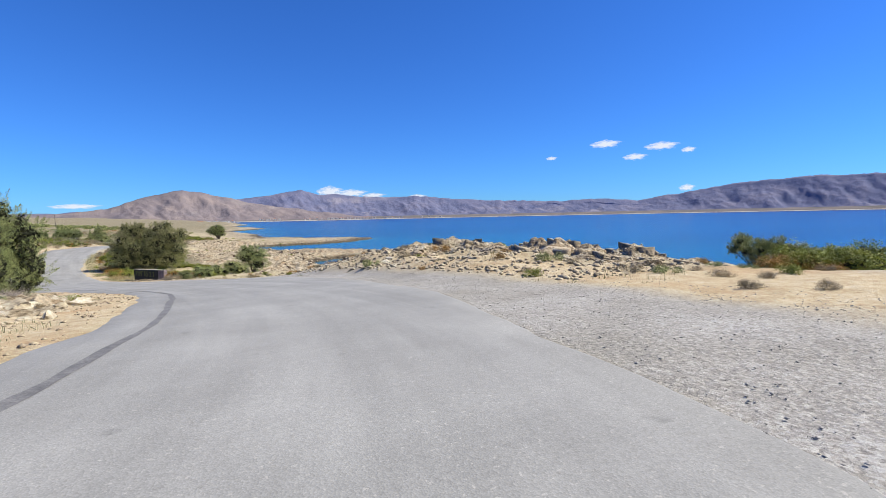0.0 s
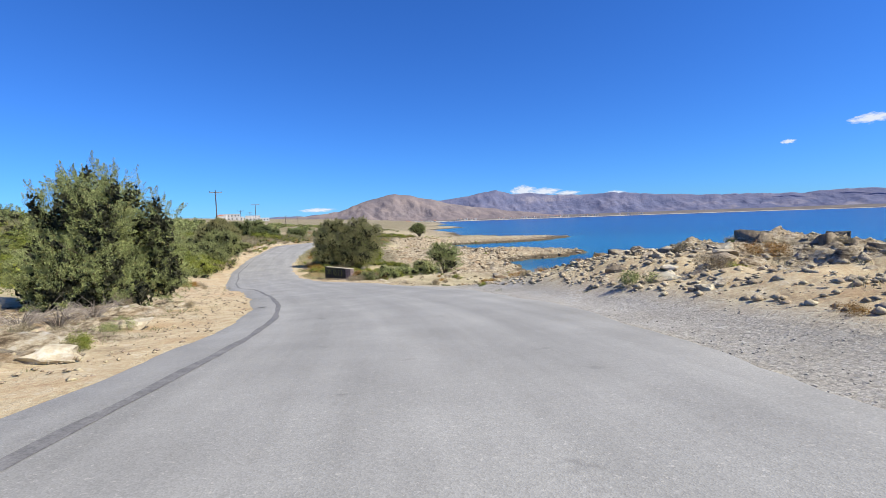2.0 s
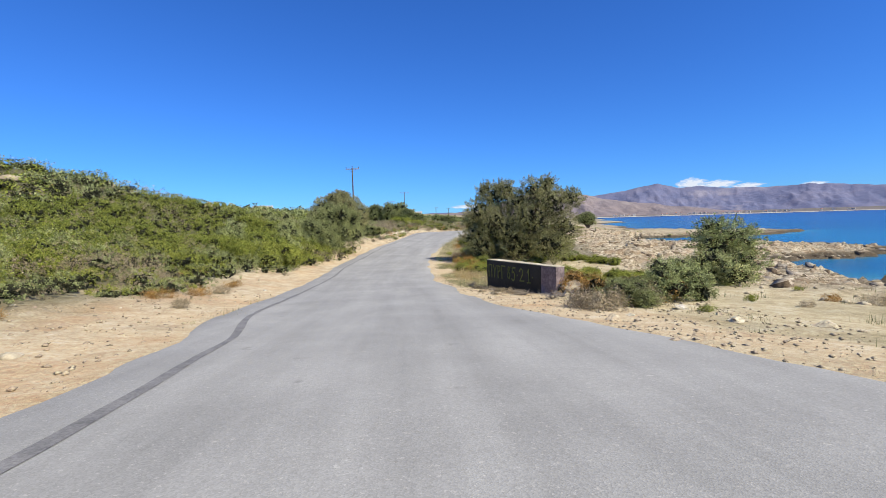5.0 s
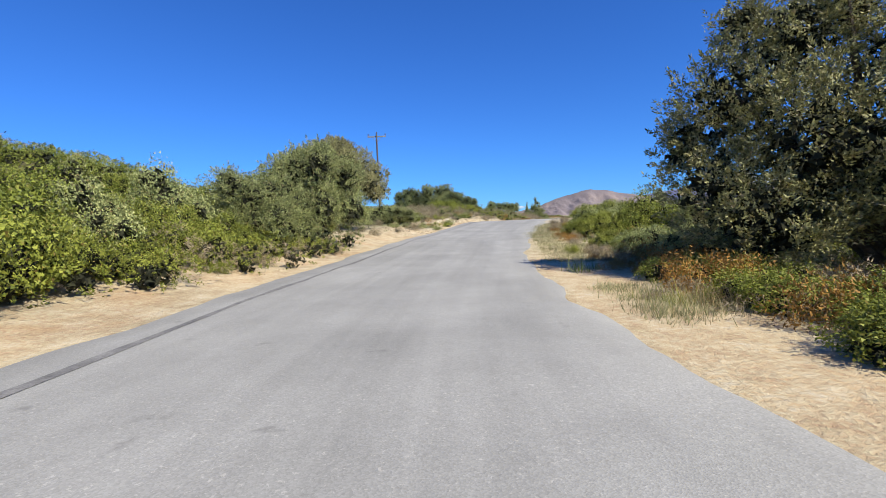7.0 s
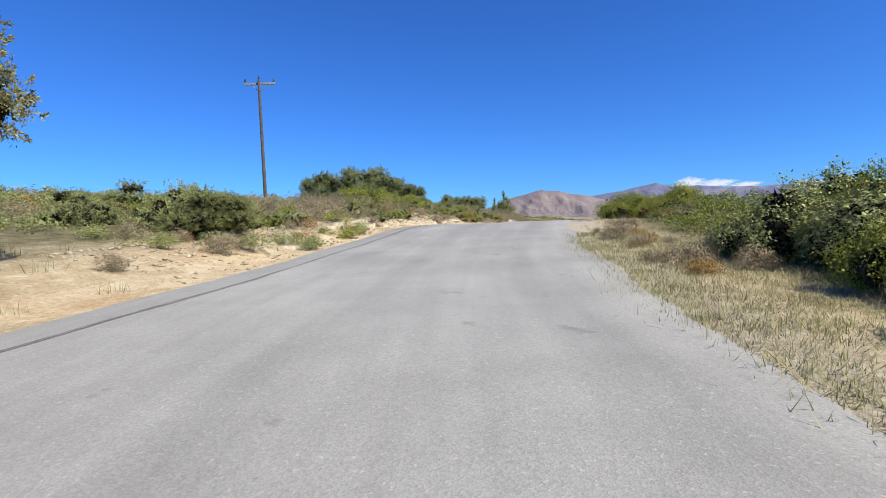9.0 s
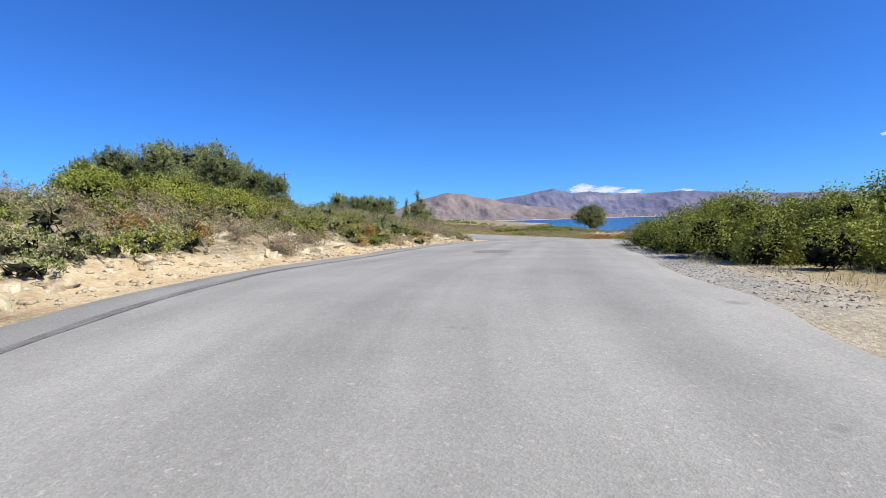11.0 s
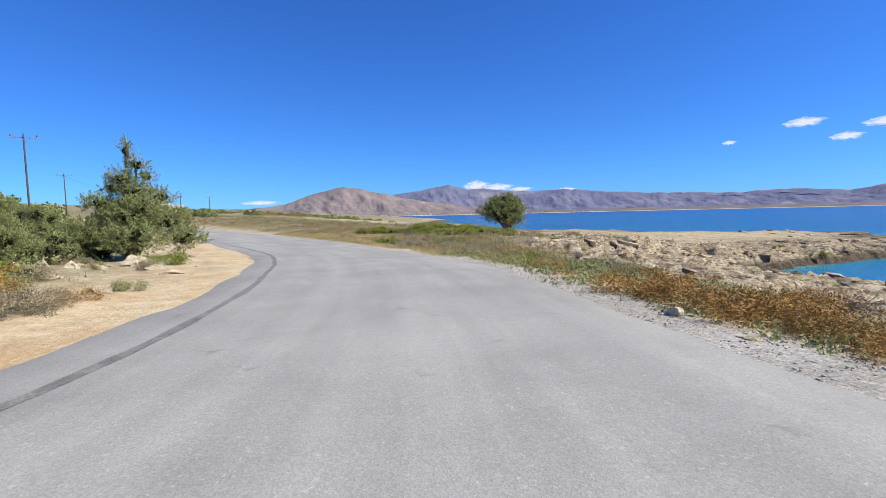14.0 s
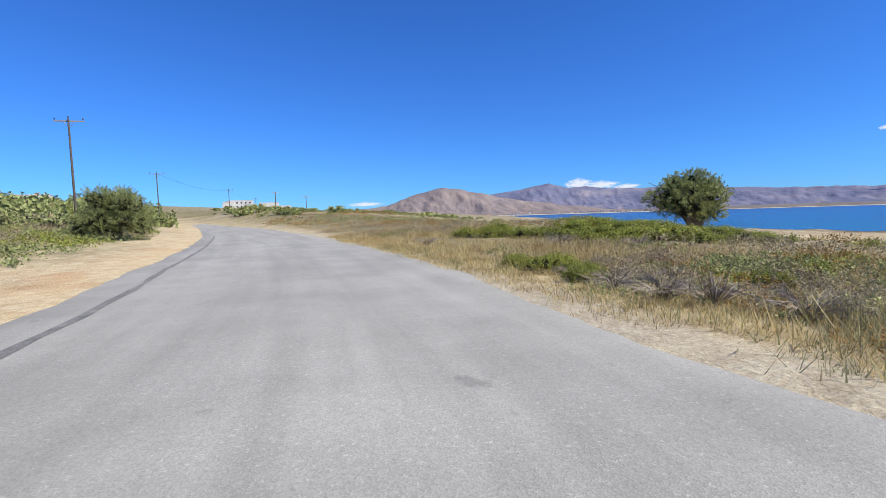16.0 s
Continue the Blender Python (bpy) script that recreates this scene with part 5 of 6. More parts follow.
mass("far_woods", "dark olive trees and tall scrub scattered over the far plain", "trees", farbush[1:], 208, 300, (235, 376), (-130, -8), (1.2, 3.0), (0.7, 1.1), 0.15)
mass("far_woods", "dark trees along the far coastal plain", "trees", farbush[:1], 207, 150, (255, 377), (10, 70), (0.8, 2.2), (0.6, 0.9), 0.15)
mass("scrub", "low scrub between the road and the shore", "scrub", heath, 209, 160, (190, 380), (8, 50), (0.8, 2.2), (0.4, 0.6), 0.15)
for x, y, k, h in ((-23.6, 100.6, 1.15, 1.2), (-25.4, 101.6, 1.2, 1.25), (-28.0, 100.0, 1.0, 0.9), (-31.0, 98.0, 1.3, 1.4), (-34.5, 97.0, 1.5, 1.6), (-38.0, 99.5, 1.5, 1.5), (-30.2, 104.5, 1.1, 1.0)):
    put(olivebush[int(-x) % 2], x, y, k, h, sink=0.12)
for x, y, k in ((-21.2, 99.0, 1.5), (-20.4, 101.2, 1.2), (-22.6, 97.2, 1.1), (-24.4, 97.6, 1.2), (-20.3, 104.5, 1.2), (-21.6, 106.6, 1.3)):
    put(heath[int(-y) % 2], x, y, k * 1.2, k * 0.8)
for x, y, k in ((-24.6, 91.2, 0.5), (-22.6, 91.0, 0.35), (-25.6, 90.0, 0.55), (-22.1, 89.4, 0.3), (-26.8, 90.8, 0.5), (-24.0, 88.9, 0.4), (-27.6, 89.2, 0.6)):
    put(stones[int(-x * 3) % 6], x, y, k, k * 0.8, sink=0.1, label="pale stone in the shade beneath the roadside tree")
# shore side
for x, y, k, h in ((-8.1, 96.9, 1.15, 0.98), (-6.8, 95.2, 1.3, 1.0), (-6.4, 97.9, 1.35, 1.1), (-5.5, 93.0, 1.25, 0.95), (-4.4, 95.7, 1.4, 1.1), (-4.8, 90.5, 1.2, 0.9)):
    tagged(put(darkbush[int(y) % 2], x, y, k, h, sink=0.12), group="roadside bushes")
scatter(hedge, 211, 8, (90.6, 100), (4.9, 8.0), (0.9, 1.2), 0.8, group="roadside bushes", sink=0.12)
scatter(lentisk, 212, 18, (84, 103), (6.8, 14), (1.1, 1.6), 0.8, squash=(1.1, 1.5), group="roadside bushes", sink=0.12)
for s_, d_, k_ in ((115.5, 5.6, 1.0), (117.5, 5.3, 1.1), (119.5, 5.2, 1.15), (121.5, 5.1, 1.15), (123.5, 5.0, 1.05), (125.5, 5.2, 0.9), (117.5, 7.4, 1.3), (120, 7.5, 1.35), (122.5, 7.2, 1.3), (125, 7, 1.1), (119, 9.6, 1.3), (122, 9.7, 1.3), (115, 8.0, 1.1), (127.2, 5.7, 0.62), (128.6, 6.6, 0.7), (127.0, 8.4, 0.85), (129.8, 7.6, 0.55)):
    x_, y_ = at(s_, d_)
    tagged(put(hedge[int(s_) % 2], float(x_), float(y_), k_ * 1.15, k_ * 1.08, sink=0.12), group="roadside bushes")
scatter(lentisk, 214, 9, (73, 85.7), (5, 16), (0.6, 1.1), 1.0, squash=(0.6, 0.9), group="roadside bushes", sink=0.12)
scatter(lentisk + heath, 215, 9, (58, 68.7), (8, 16), (0.6, 1.0), 1.0, squash=(0.6, 0.9), group="roadside bushes")
for x, y, k in ((1, 178, 1.2), (4, 180, 1.3), (7, 182, 1.3), (9, 184, 1.4), (-2, 182, 1.1), (1.4, 175.6, 1.0), (3.2, 175.4, 1.15), (5.0, 176.4, 1.15), (6.8, 177.4, 1.1), (8.6, 178.6, 1.0), (-3.2, 181.8, 1.0), (-1.0, 180.2, 1.0), (12, 187, 1.2), (3, 185, 1.2), (8, 188, 1.3), (5, 191, 1.4)):
    put(lentisk[int(x) % 3], x, y, k * 1.15, k * 0.66, sink=0.12)
for x, y, k, h in ((-3.2, 167.4, 0.5, 0.5), (-3.1, 165.8, 0.42, 0.42), (-3.9, 168.7, 0.4, 0.4), (-0.6, 164.4, 0.45, 0.34), (1.3, 165.3, 0.6, 0.36), (3.0, 167.0, 0.6, 0.3)):
    put(lentisk[int(y) % 3], x, y, k, h, sink=0.08)
for x, y, k in ((-2.9, 164.4, 0.8), (-2.0, 163.1, 0.9), (-1.5, 162.0, 0.8), (-2.5, 163.5, 0.9)):
    put(deadshrub[int(y) % 2], x, y, k, k * 0.8)
for x, y, k in ((-2.2, 165.3, 1.1), (-1.4, 166.2, 1.2), (-0.4, 167.6, 1.2), (-1.9, 167.4, 1.0)):
    put(dryshrub[int(y) % 3], x, y, k, k, label="grey-mauve dry cushion shrub in the coastal field")
put(lentisk[0], 18.9, 7.6, 1.15, 1.0)
put(lentisk[1], 20.6, 6.9, 1.25, 0.95)
put(darkbush[0], 19.8, 8.6, 1.1, 0.75)
put(open_tree, 19.6, 9.6, 0.5, 0.55)
put(rustshrub[0], 17.2, 7.5, 1.7, 1.3)
put(rustshrub[1], 18.2, 6.8, 1.3, 1.0)
put(dryshrub[0], 21.5, 5.7, 1.5, 1.0)
put(brownbush, 0.0, 54.25, 1.0, 0.98, 40)
put(juniper_b, 1.0, 50.9, 0.34, 0.2, 120, label="large dense olive-brown bush beside the painted wall")
put(brownbush, 0.35, 51.3, 0.8, 0.95, 200, label="rusty-brown bush among broken stones")
put(brownbush, 1.9, 53.6, 0.9, 0.8, 90, label="rusty-brown bush among broken stones")
put(darkbush[0], 4.6, 58.6, 1.0, 0.8)
put(darkbush[1], 6.4, 60.6, 1.3, 1.0)
put(lentisk[1], 3.3, 56.6, 0.8, 0.6)
put(stones[1], -0.2, 53.4, 0.5, 0.55, 30, label="pale upright limestone block by the painted wall")
put(stones[3], -0.2, 51.9, 0.42, 0.62, 75)
put(stones[4], 0.5, 52.9, 0.6, 0.5, 140)
for s_, d_, k_ in ((78.3, 5.5, 0.75), (80.0, 5.4, 0.7), (81.6, 5.6, 0.75), (79.2, 6.8, 0.9), (81.2, 7.0, 0.9), (83.4, 6.2, 0.7), (77.0, 6.4, 0.8)):
    x_, y_ = at(s_, d_)
    tagged(put(darkbush[int(s_) % 2], float(x_), float(y_), k_, k_ * 0.85, sink=0.12), group="roadside bushes")
put(deadshrub[0], -0.8, 52.7, 0.55, 0.4)
put(deadshrub[1], -2.7, 55.5, 0.42, 0.35)
put(deadshrub[0], -1.7, 53.9, 0.45, 0.35)
put(deadshrub[1], -0.4, 53.6, 0.5, 0.4)
put(deadshrub[0], 1.5, 52.0, 0.6, 0.5)
put(dryshrub[2], 1.6, 51.2, 1.6, 1.7)
put(dryshrub[0], -0.1, 50.3, 1.3, 1.2)
put(dryshrub[1], 0.4, 49.6, 1.4, 1.3)
put(darkbush[1], 2.6, 52.6, 0.8, 0.75)
put(heath[0], 0.9, 55.6, 1.6, 1.2)
put(rustshrub[0], 1.9, 52.4, 1.6, 1.7)

# rust-coloured cushions along the shore slope
for x, y, k in ((-1.5, 142.9, 1.0), (-1.2, 141.9, 1.1), (-1.5, 141.0, 1.0), (-0.9, 140.5, 1.1), (-1.6, 139.9, 0.9), (-0.8, 139.2, 1.0), (-0.3, 143.4, 0.9), (0.2, 141.0, 1.0), (-1.9, 138.4, 0.7), (-2.6, 131.5, 0.8), (-2.9, 128.6, 0.8), (1.0, 146.2, 0.8), (-0.6, 148.5, 0.8)):
    put(rustshrub[int(x * 10) % 2], x, y, k * 1.5, k * 1.15, label="broad rust-coloured cushion shrub on the shore slope")

put(stones[5], -2.3, 140.9, 0.2, 0.45, label="pale upright stone among rust-coloured shrubs")
put(stones[1], -2.5, 139.4, 0.28, 0.22, label="pale upright stone among rust-coloured shrubs")

# tall mixed shrubs below the wall tree
for x, y, k, h in ((-5.1, 68.6, 0.9, 0.75), (-4.4, 70.2, 1.0, 0.8), (-5.6, 71.6, 0.9, 0.7), (-4.0, 66.8, 0.9, 0.7), (-6.0, 74.2, 0.9, 0.75)):
    put(lentisk[int(y) % 3], x, y, k, h, sink=0.1)
for x, y, k in ((-5.7, 69.6, 1.5), (-6.4, 72.6, 1.5), (-6.6, 75.4, 1.4), (-4.9, 67.6, 1.3), (-7.0, 77.0, 1.4)):
    put(rustshrub[int(y) % 2], x, y, k, k * 1.3)
# low shrubs
scatter(dryshrub + rustshrub + heath, 236, 34, (60, 83), (3.2, 6.8), (0.4, 1.0), 0.8, group="shore shrubs")
scatter(heath + dryshrub + dryshrub, 237, 46, (-3, 40), (-10.5, -4.9), (0.25, 0.75), 0.9, group="verge shrubs")
for x, y, k in ((-3.55, 56.9, 0.7), (-3.05, 56.2, 0.6), (-2.65, 55.5, 0.7), (-2.2, 54.9, 0.65), (-1.75, 54.3, 0.7), (-4.1, 58.2, 0.8), (-3.3, 55.2, 0.5), (-2.6, 54.2, 0.5)):
    put(dryshrub[int(-x * 10) % 3], x, y, k, k * 0.8, label="dry grey weeds at the foot of the painted wall")
for x, y, k in ((-2.75, 54.7, 0.4), (-3.6, 55.9, 0.25), (-2.3, 53.9, 0.3), (-4.0, 57.3, 0.22)):
    put(stones[int(-y) % 6], x, y, k, k * 0.7, sink=0.06)
scatter(dryshrub + heath, 221, 44, (-4, 40.9), (-22, -6.5), (0.5, 1.1), 1.0, group="verge shrubs")
scatter(dryshrub + rustshrub + heath, 222, 40, (40.9, 97.4), (-11, -6.6), (0.5, 1.3), 0.9, group="verge shrubs")
scatter(dryshrub + dryshrub + rustshrub + heath, 223, 100, (100, 152), (-9.5, -6.0), (0.6, 1.5), 0.7, group="verge shrubs")
scatter(heath + dryshrub + rustshrub, 231, 70, (4, 32.4), (6.5, 20), (0.5, 1.15), 1.0, group="shore shrubs", squash=(0.7, 1.0))
scatter(dryshrub + rustshrub + heath, 232, 30, (30.4, 66.5), (5.4, 16), (0.4, 1.0), 0.9, group="shore shrubs")
scatter(rustshrub + dryshrub + dryshrub, 233, 40, (76, 109.6), (3.7, 5.6), (0.5, 1.2), 0.8, group="shore shrubs")
scatter(rustshrub + dryshrub + heath + dryshrub, 234, 60, (120.6, 160), (4.6, 9), (0.45, 1.05), 0.65, group="shore shrubs")
scatter(heath[:1] + rustshrub + dryshrub, 235, 18, (131, 139), (4.2, 5.9), (0.5, 0.95), 0.7, group="shore shrubs")
mass("scrub", "olive cushions over the coastal field", "scrub", heath, 228, 120, (40.9, 238.1), (12, 50), (0.6, 1.5), squash=(0.6, 0.9))
scatter(deadshrub, 241, 14, (94.6, 144.7), (-14, -6.8), (0.5, 0.95), 0.8, group="dead shrubs")
scatter(deadshrub, 242, 14, (144.7, 182.3), (4.5, 14), (0.5, 0.9), 0.8, group="dead shrubs")
scatter(deadshrub, 243, 6, (18.3, 34.5), (-10, -7), (0.7, 1.2), 0.8, group="dead shrubs")

# boulders
scatter(stones, 251, 110, (-2, 26), (-9.5, -4.9), (0.16, 0.85), 0.8, group="verge boulders", sink=0.14)
scatter(grey_stones + stones + stones, 252, 34, (19, 29), (6.9, 11.5), (0.25, 0.75), 0.75, group="shore boulders", sink=0.2)
scatter(stones, 253, 30, (38.8, 59), (3.6, 8), (0.12, 0.38), 0.8, group="verge boulders", sink=0.14)
scatter(stones, 254, 44, (97.4, 146.6), (-9.5, -5.4), (0.15, 0.75), 0.8, group="verge boulders", sink=0.2)
scatter(stones, 255, 26, (108, 118), (-8.5, -5.7), (0.15, 0.6), 0.8, group="verge boulders", sink=0.2)
scatter(dryshrub + heath + dryshrub, 238, 26, (143, 160), (-14.5, -7.2), (0.4, 1.1), 0.8, group="verge shrubs")
scatter(stones, 256, 34, (143, 160), (-12, -6.4), (0.12, 0.6), 0.8, group="verge boulders", sink=0.14)
scatter(stones, 258, 10, (113.3, 128), (3.3, 4.4), (0.1, 0.35), 0.8, group="verge boulders", sink=0.12)
mass("boulders", "broken cream limestone blocks on the rocky mound", "rocks", rough_stones, 261, 420, (12, 33), (7.4, 20), (0.08, 0.44), (0.4, 0.9), sink=0.28)
mass("boulders", "weathered grey blocks on the rocky mound", "rocks", rough_grey, 266, 60, (13, 32), (7.4, 19), (0.08, 0.38), (0.4, 0.9), sink=0.28)
mass("boulders", "flat pale slabs broken from the shore shelf", "rocks", shelf_stones, 262, 240, (95, 180), (10, 50), (0.15, 0.7), (0.3, 0.6), sink=0.08)
mass("boulders", "dark weathered slabs along the shore ledges", "rocks", rough_grey, 265, 260, (60, 175), (13, 60), (0.15, 0.8), (0.3, 0.6), sink=0.08)
mass("boulders", "pale boulders showing through the hillside scrub", "rocks", rough_stones, 263, 36, (60.1, 94.6), (-60, -10), (0.4, 2.0), sink=0.12)
mass("boulders", "small pale stones on the inland verge", "rocks", rough_stones, 264, 70, (-6, 148), (-10.5, -5.0), (0.08, 0.3), sink=0.1)


def ledges(name, label, seed, count, s_span, d_span, size, strike=8, low=0.2, side=None, rise=0.20):
    """Broken flat beds of rock: pale tops, sides by default coloured dark as undercut shade, all striking the same way.
    """
    rng = np.random.default_rng(seed)
    s, d = rng.uniform(*s_span, count), rng.uniform(*d_span, count)
    x, y = at(s, d)
    z, zone = ground_info(x, y)
    sides = 7
    vs, tops, skirts, base = [], [], [], 0
    for k in range(count):
        if z[k] < low or zone[k, 1] < 0.45:
            continue
        q = size[0] + (size[1] - size[0]) * rng.random() ** 2.4
        thick, a = 0.03 + rise * q * rng.random(), radians(rng.normal(strike, 13))
        th = np.linspace(0, 6.283, sides, endpoint=False) + rng.normal(size=sides) * 0.28
        r = q * (0.45 + 0.75 * rng.random(sides))
        px, py = r * np.cos(th), r * (0.28 + 0.3 * rng.random()) * np.sin(th)
        wx, wy = x[k] + px * math.cos(a) - py * math.sin(a), y[k] + px * math.sin(a) + py * math.cos(a)
        dip = rng.normal(0.10, 0.13)
        top = z[k] + thick + dip * py + 0.05 * rng.normal() * px + rng.normal(size=sides) * 0.05 * q
        mid = rng.random(2) * 0.5 - 0.25
        vs += [np.stack([wx, wy, top], 1), np.stack([x[k] + (wx - x[k]) * 0.9, y[k] + (wy - y[k]) * 0.9, np.full(sides, z[k] - 0.45)], 1),
               np.array([[x[k] + mid[0] * (wx[0] - x[k]), y[k] + mid[1] * (wy[1] - y[k]), z[k] + thick + 0.06 * q * rng.normal()]])]
        c = base + 2 * sides
        for i in range(sides):
            j = (i + 1) % sides
            tops.append((base + i, base + j, c))
            skirts.append((base + sides + i, base + sides + j, base + j))
            skirts.append((base + sides + i, base + j, base + i))
        base += 2 * sides + 1
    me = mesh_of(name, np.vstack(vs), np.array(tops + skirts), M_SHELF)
    me.materials.append(side or M_STRATA_SHADE)
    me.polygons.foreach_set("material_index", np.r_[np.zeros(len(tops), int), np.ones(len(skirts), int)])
    return tagged(new(name, me), label, "rocks", kind="stuff")


def bedrock(name, label, x_span, y_span, cell, high, lean, seed, least=0.45):
    """Crumbling bedded rock: a fine, faceted sheet of small steps that dips under the ground at its rim."""
    x, y = np.meshgrid(np.arange(*x_span, cell), np.arange(*y_span, cell))
    ny_, nx_ = x.shape
    x, y = x.ravel(), y.ravel()
    x = x + 0.3 * cell * lattice(np.floor(x / cell), np.floor(y / cell), 0, seed)
    z, zone = ground_info(x, y)
    u, v = x * math.cos(lean) + y * math.sin(lean), -x * math.sin(lean) + y * math.cos(lean)
    bed = fbm(v * 1.5 + 0.5 * fbm(u * 0.3, v * 0.3, 3, seed + 5), u * 0.24, 5, seed, 0.62) * 4.0
    k = np.floor(bed)
    stair = (k + step(bed - k, 0.80, 1.0)) / 4.0
    off = high * (0.55 * stair + 0.55 * (0.42 - np.abs(fbm(v * 2.2, u * 1.2, 5, seed + 9, 0.62)))) + 0.12 * high
    off = off * step(zone[:, 1], least, least + 0.3) - 0.5 * (1 - step(zone[:, 1], least - 0.25, least))
    ids = np.arange(nx_ * ny_).reshape(ny_, nx_)
    q = np.stack([ids[:-1, :-1], ids[:-1, 1:], ids[1:, 1:], ids[1:, :-1]], -1).reshape(-1, 4)
    above = (off > -0.12) & (z > -0.25)
    q = q[above[q].any(1)]
    used = np.unique(q)
    back = np.zeros(len(x), int)
    back[used] = np.arange(len(used))
    top = z + off
    me = mesh_of(name, np.stack([x, y, top], 1)[used], back[q], M_BEDROCK)
    return tagged(new(name, me), label, "rocks", kind="stuff")


bedrock("rock_shelf", "cream and brown bedded shore rock, cracked and stepped", (4, 48), (128, 184), 0.22, 0.42, radians(78), 811)
bedrock("rock_shelf", "pale bedded rock of the low headland", (4, 50), (66, 129), 0.30, 0.36, radians(70), 812)
bedrock("rock_shelf", "broken cream rock of the mound beside the lay-by", (8, 26), (8, 38), 0.10, 0.28, radians(40), 813, 0.4)
bedrock("rock_shelf", "low cream rock breaking through the sandy verge", (-14, -1.5), (-4, 37), 0.15, 0.26, radians(60), 814, 0.5)
ledges("rock_ledges", "broken layered beds of cream shore rock, undercut shade painted on their sides", 801, 900, (98, 182), (13, 40), (0.2, 1.1), 82, rise=0.12)
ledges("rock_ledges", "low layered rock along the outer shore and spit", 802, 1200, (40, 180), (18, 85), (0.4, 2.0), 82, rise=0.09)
ledges("rock_slabs", "cream slabs of bedrock breaking through the verge", 803, 90, (-3, 34), (-12, -5.2), (0.15, 0.5), 30, side=M_ROCK, rise=0.09)
ledges("rock_slabs", "cream slabs of bedrock on the rocky mound", 804, 520, (10, 33), (7.2, 20), (0.2, 1.0), 70, side=M_ROCK_GREY, rise=0.25)
ledges("rock_slabs", "ochre slabs of bedrock in the inland bank", 805, 260, (100, 150), (-10, -5.6), (0.2, 0.8), 15, side=M_ROCK, rise=0.12)

# ================= grass, straw and loose stones =================
def blades(name, label, seed, n, s_span, d_span, height, mat, lean=0.5, density=None, cat="grass"):
    """A patch of thin leaning blades in tufts, as one mass."""
    rng = np.random.default_rng(seed)
    tufts = max(n // 22, 1)
    s, d = rng.uniform(*s_span, tufts), rng.uniform(*d_span, tufts)
    x, y = at(s, d)
    keep = fbm(x * 0.35, y * 0.35, 3, seed) > (-0.15 if density is None else density)
    x, y = x[keep], y[keep]
    z, _ = ground_info(x, y)
    size = 0.4 + 1.2 * rng.random(len(x)) ** 1.6
    k = np.repeat(np.arange(len(x)), 22)
    px = x[k] + rng.normal(size=len(k)) * 0.15 * size[k]
    py = y[k] + rng.normal(size=len(k)) * 0.15 * size[k]
    a = rng.random(len(k)) * 6.283
    h = height * size[k] * (0.45 + 0.75 * rng.random(len(k)))
    out = h * lean * 1.5 * rng.random(len(k))
    w = 0.003 + 0.006 * rng.random(len(k))
    tip = np.stack([px + np.cos(a) * out, py + np.sin(a) * out, z[k] + h], 1)
    sx_, sy_ = -np.sin(a) * w, np.cos(a) * w
    b0 = np.stack([px - sx_, py - sy_, z[k] - 0.03], 1)
    b1 = np.stack([px + sx_, py + sy_, z[k] - 0.03], 1)
    v = np.stack([b0, b1, tip], 1).reshape(-1, 3)
    return tagged(new(name, mesh_of(name, v, np.arange(len(v)).reshape(-1, 3), mat)), label, cat, kind="stuff")


blades("dry_grass", "golden straw and dry grass at the edge of the coastal field", 301, 90000, (154, 196), (4.0, 13), 0.21, M_STRAW, lean=1.4, density=-0.3)
blades("dry_grass", "golden straw and dry grass over the coastal field", 310, 60000, (160, 235), (6, 28), 0.30, M_STRAW, lean=1.2, density=-0.3)
blades("verge_grass", "fresh green grass tufts beside the road", 311, 11000, (158.5, 165), (3.6, 6.5), 0.30, M_GRASS, lean=0.8, density=-0.1)
blades("dry_grass", "tufts of tall straw under the roadside tree", 302, 26000, (60, 78), (3.3, 8.0), 0.36, M_STRAW, lean=1.0, density=0.08)
blades("verge_grass", "pale dry grass along the asphalt edge", 303, 90000, (80, 106), (2.3, 5.8), 0.085, M_GRASS, lean=1.8, density=-0.55)
blades("verge_grass", "thin dry grass on the stony verge", 304, 9000, (-4, 62.2), (-13, -4.6), 0.13, M_GRASS, density=0.15)
blades("verge_grass", "thin dry grass among the shore rocks", 305, 12000, (8, 64.4), (5.5, 20), 0.15, M_GRASS, density=0.2)
blades("verge_grass", "dry grass among shrubs on the inland verge", 306, 14000, (94.6, 159), (-20, -6.0), 0.2, M_GRASS, density=0.1)
blades("verge_grass", "dry grass on the shore-side verge", 307, 22000, (103.1, 165.5), (3.5, 12), 0.15, M_GRASS, lean=1.5, density=-0.1)
blades("dry_grass", "flattened straw along the edge of the coastal field", 312, 44000, (158, 190), (3.3, 5.6), 0.10, M_STRAW, lean=2.6, density=-0.35)
blades("verge_grass", "green-grey grass tufts beside the road", 308, 9000, (156, 182.3), (3.7, 5.8), 0.16, M_GRASS, lean=1.4, density=-0.1)
blades("dry_grass", "dry grass of the plain beyond the bend", 309, 20000, (221.4, 321.9), (3, 40), 0.5, M_STRAW, density=-0.2)


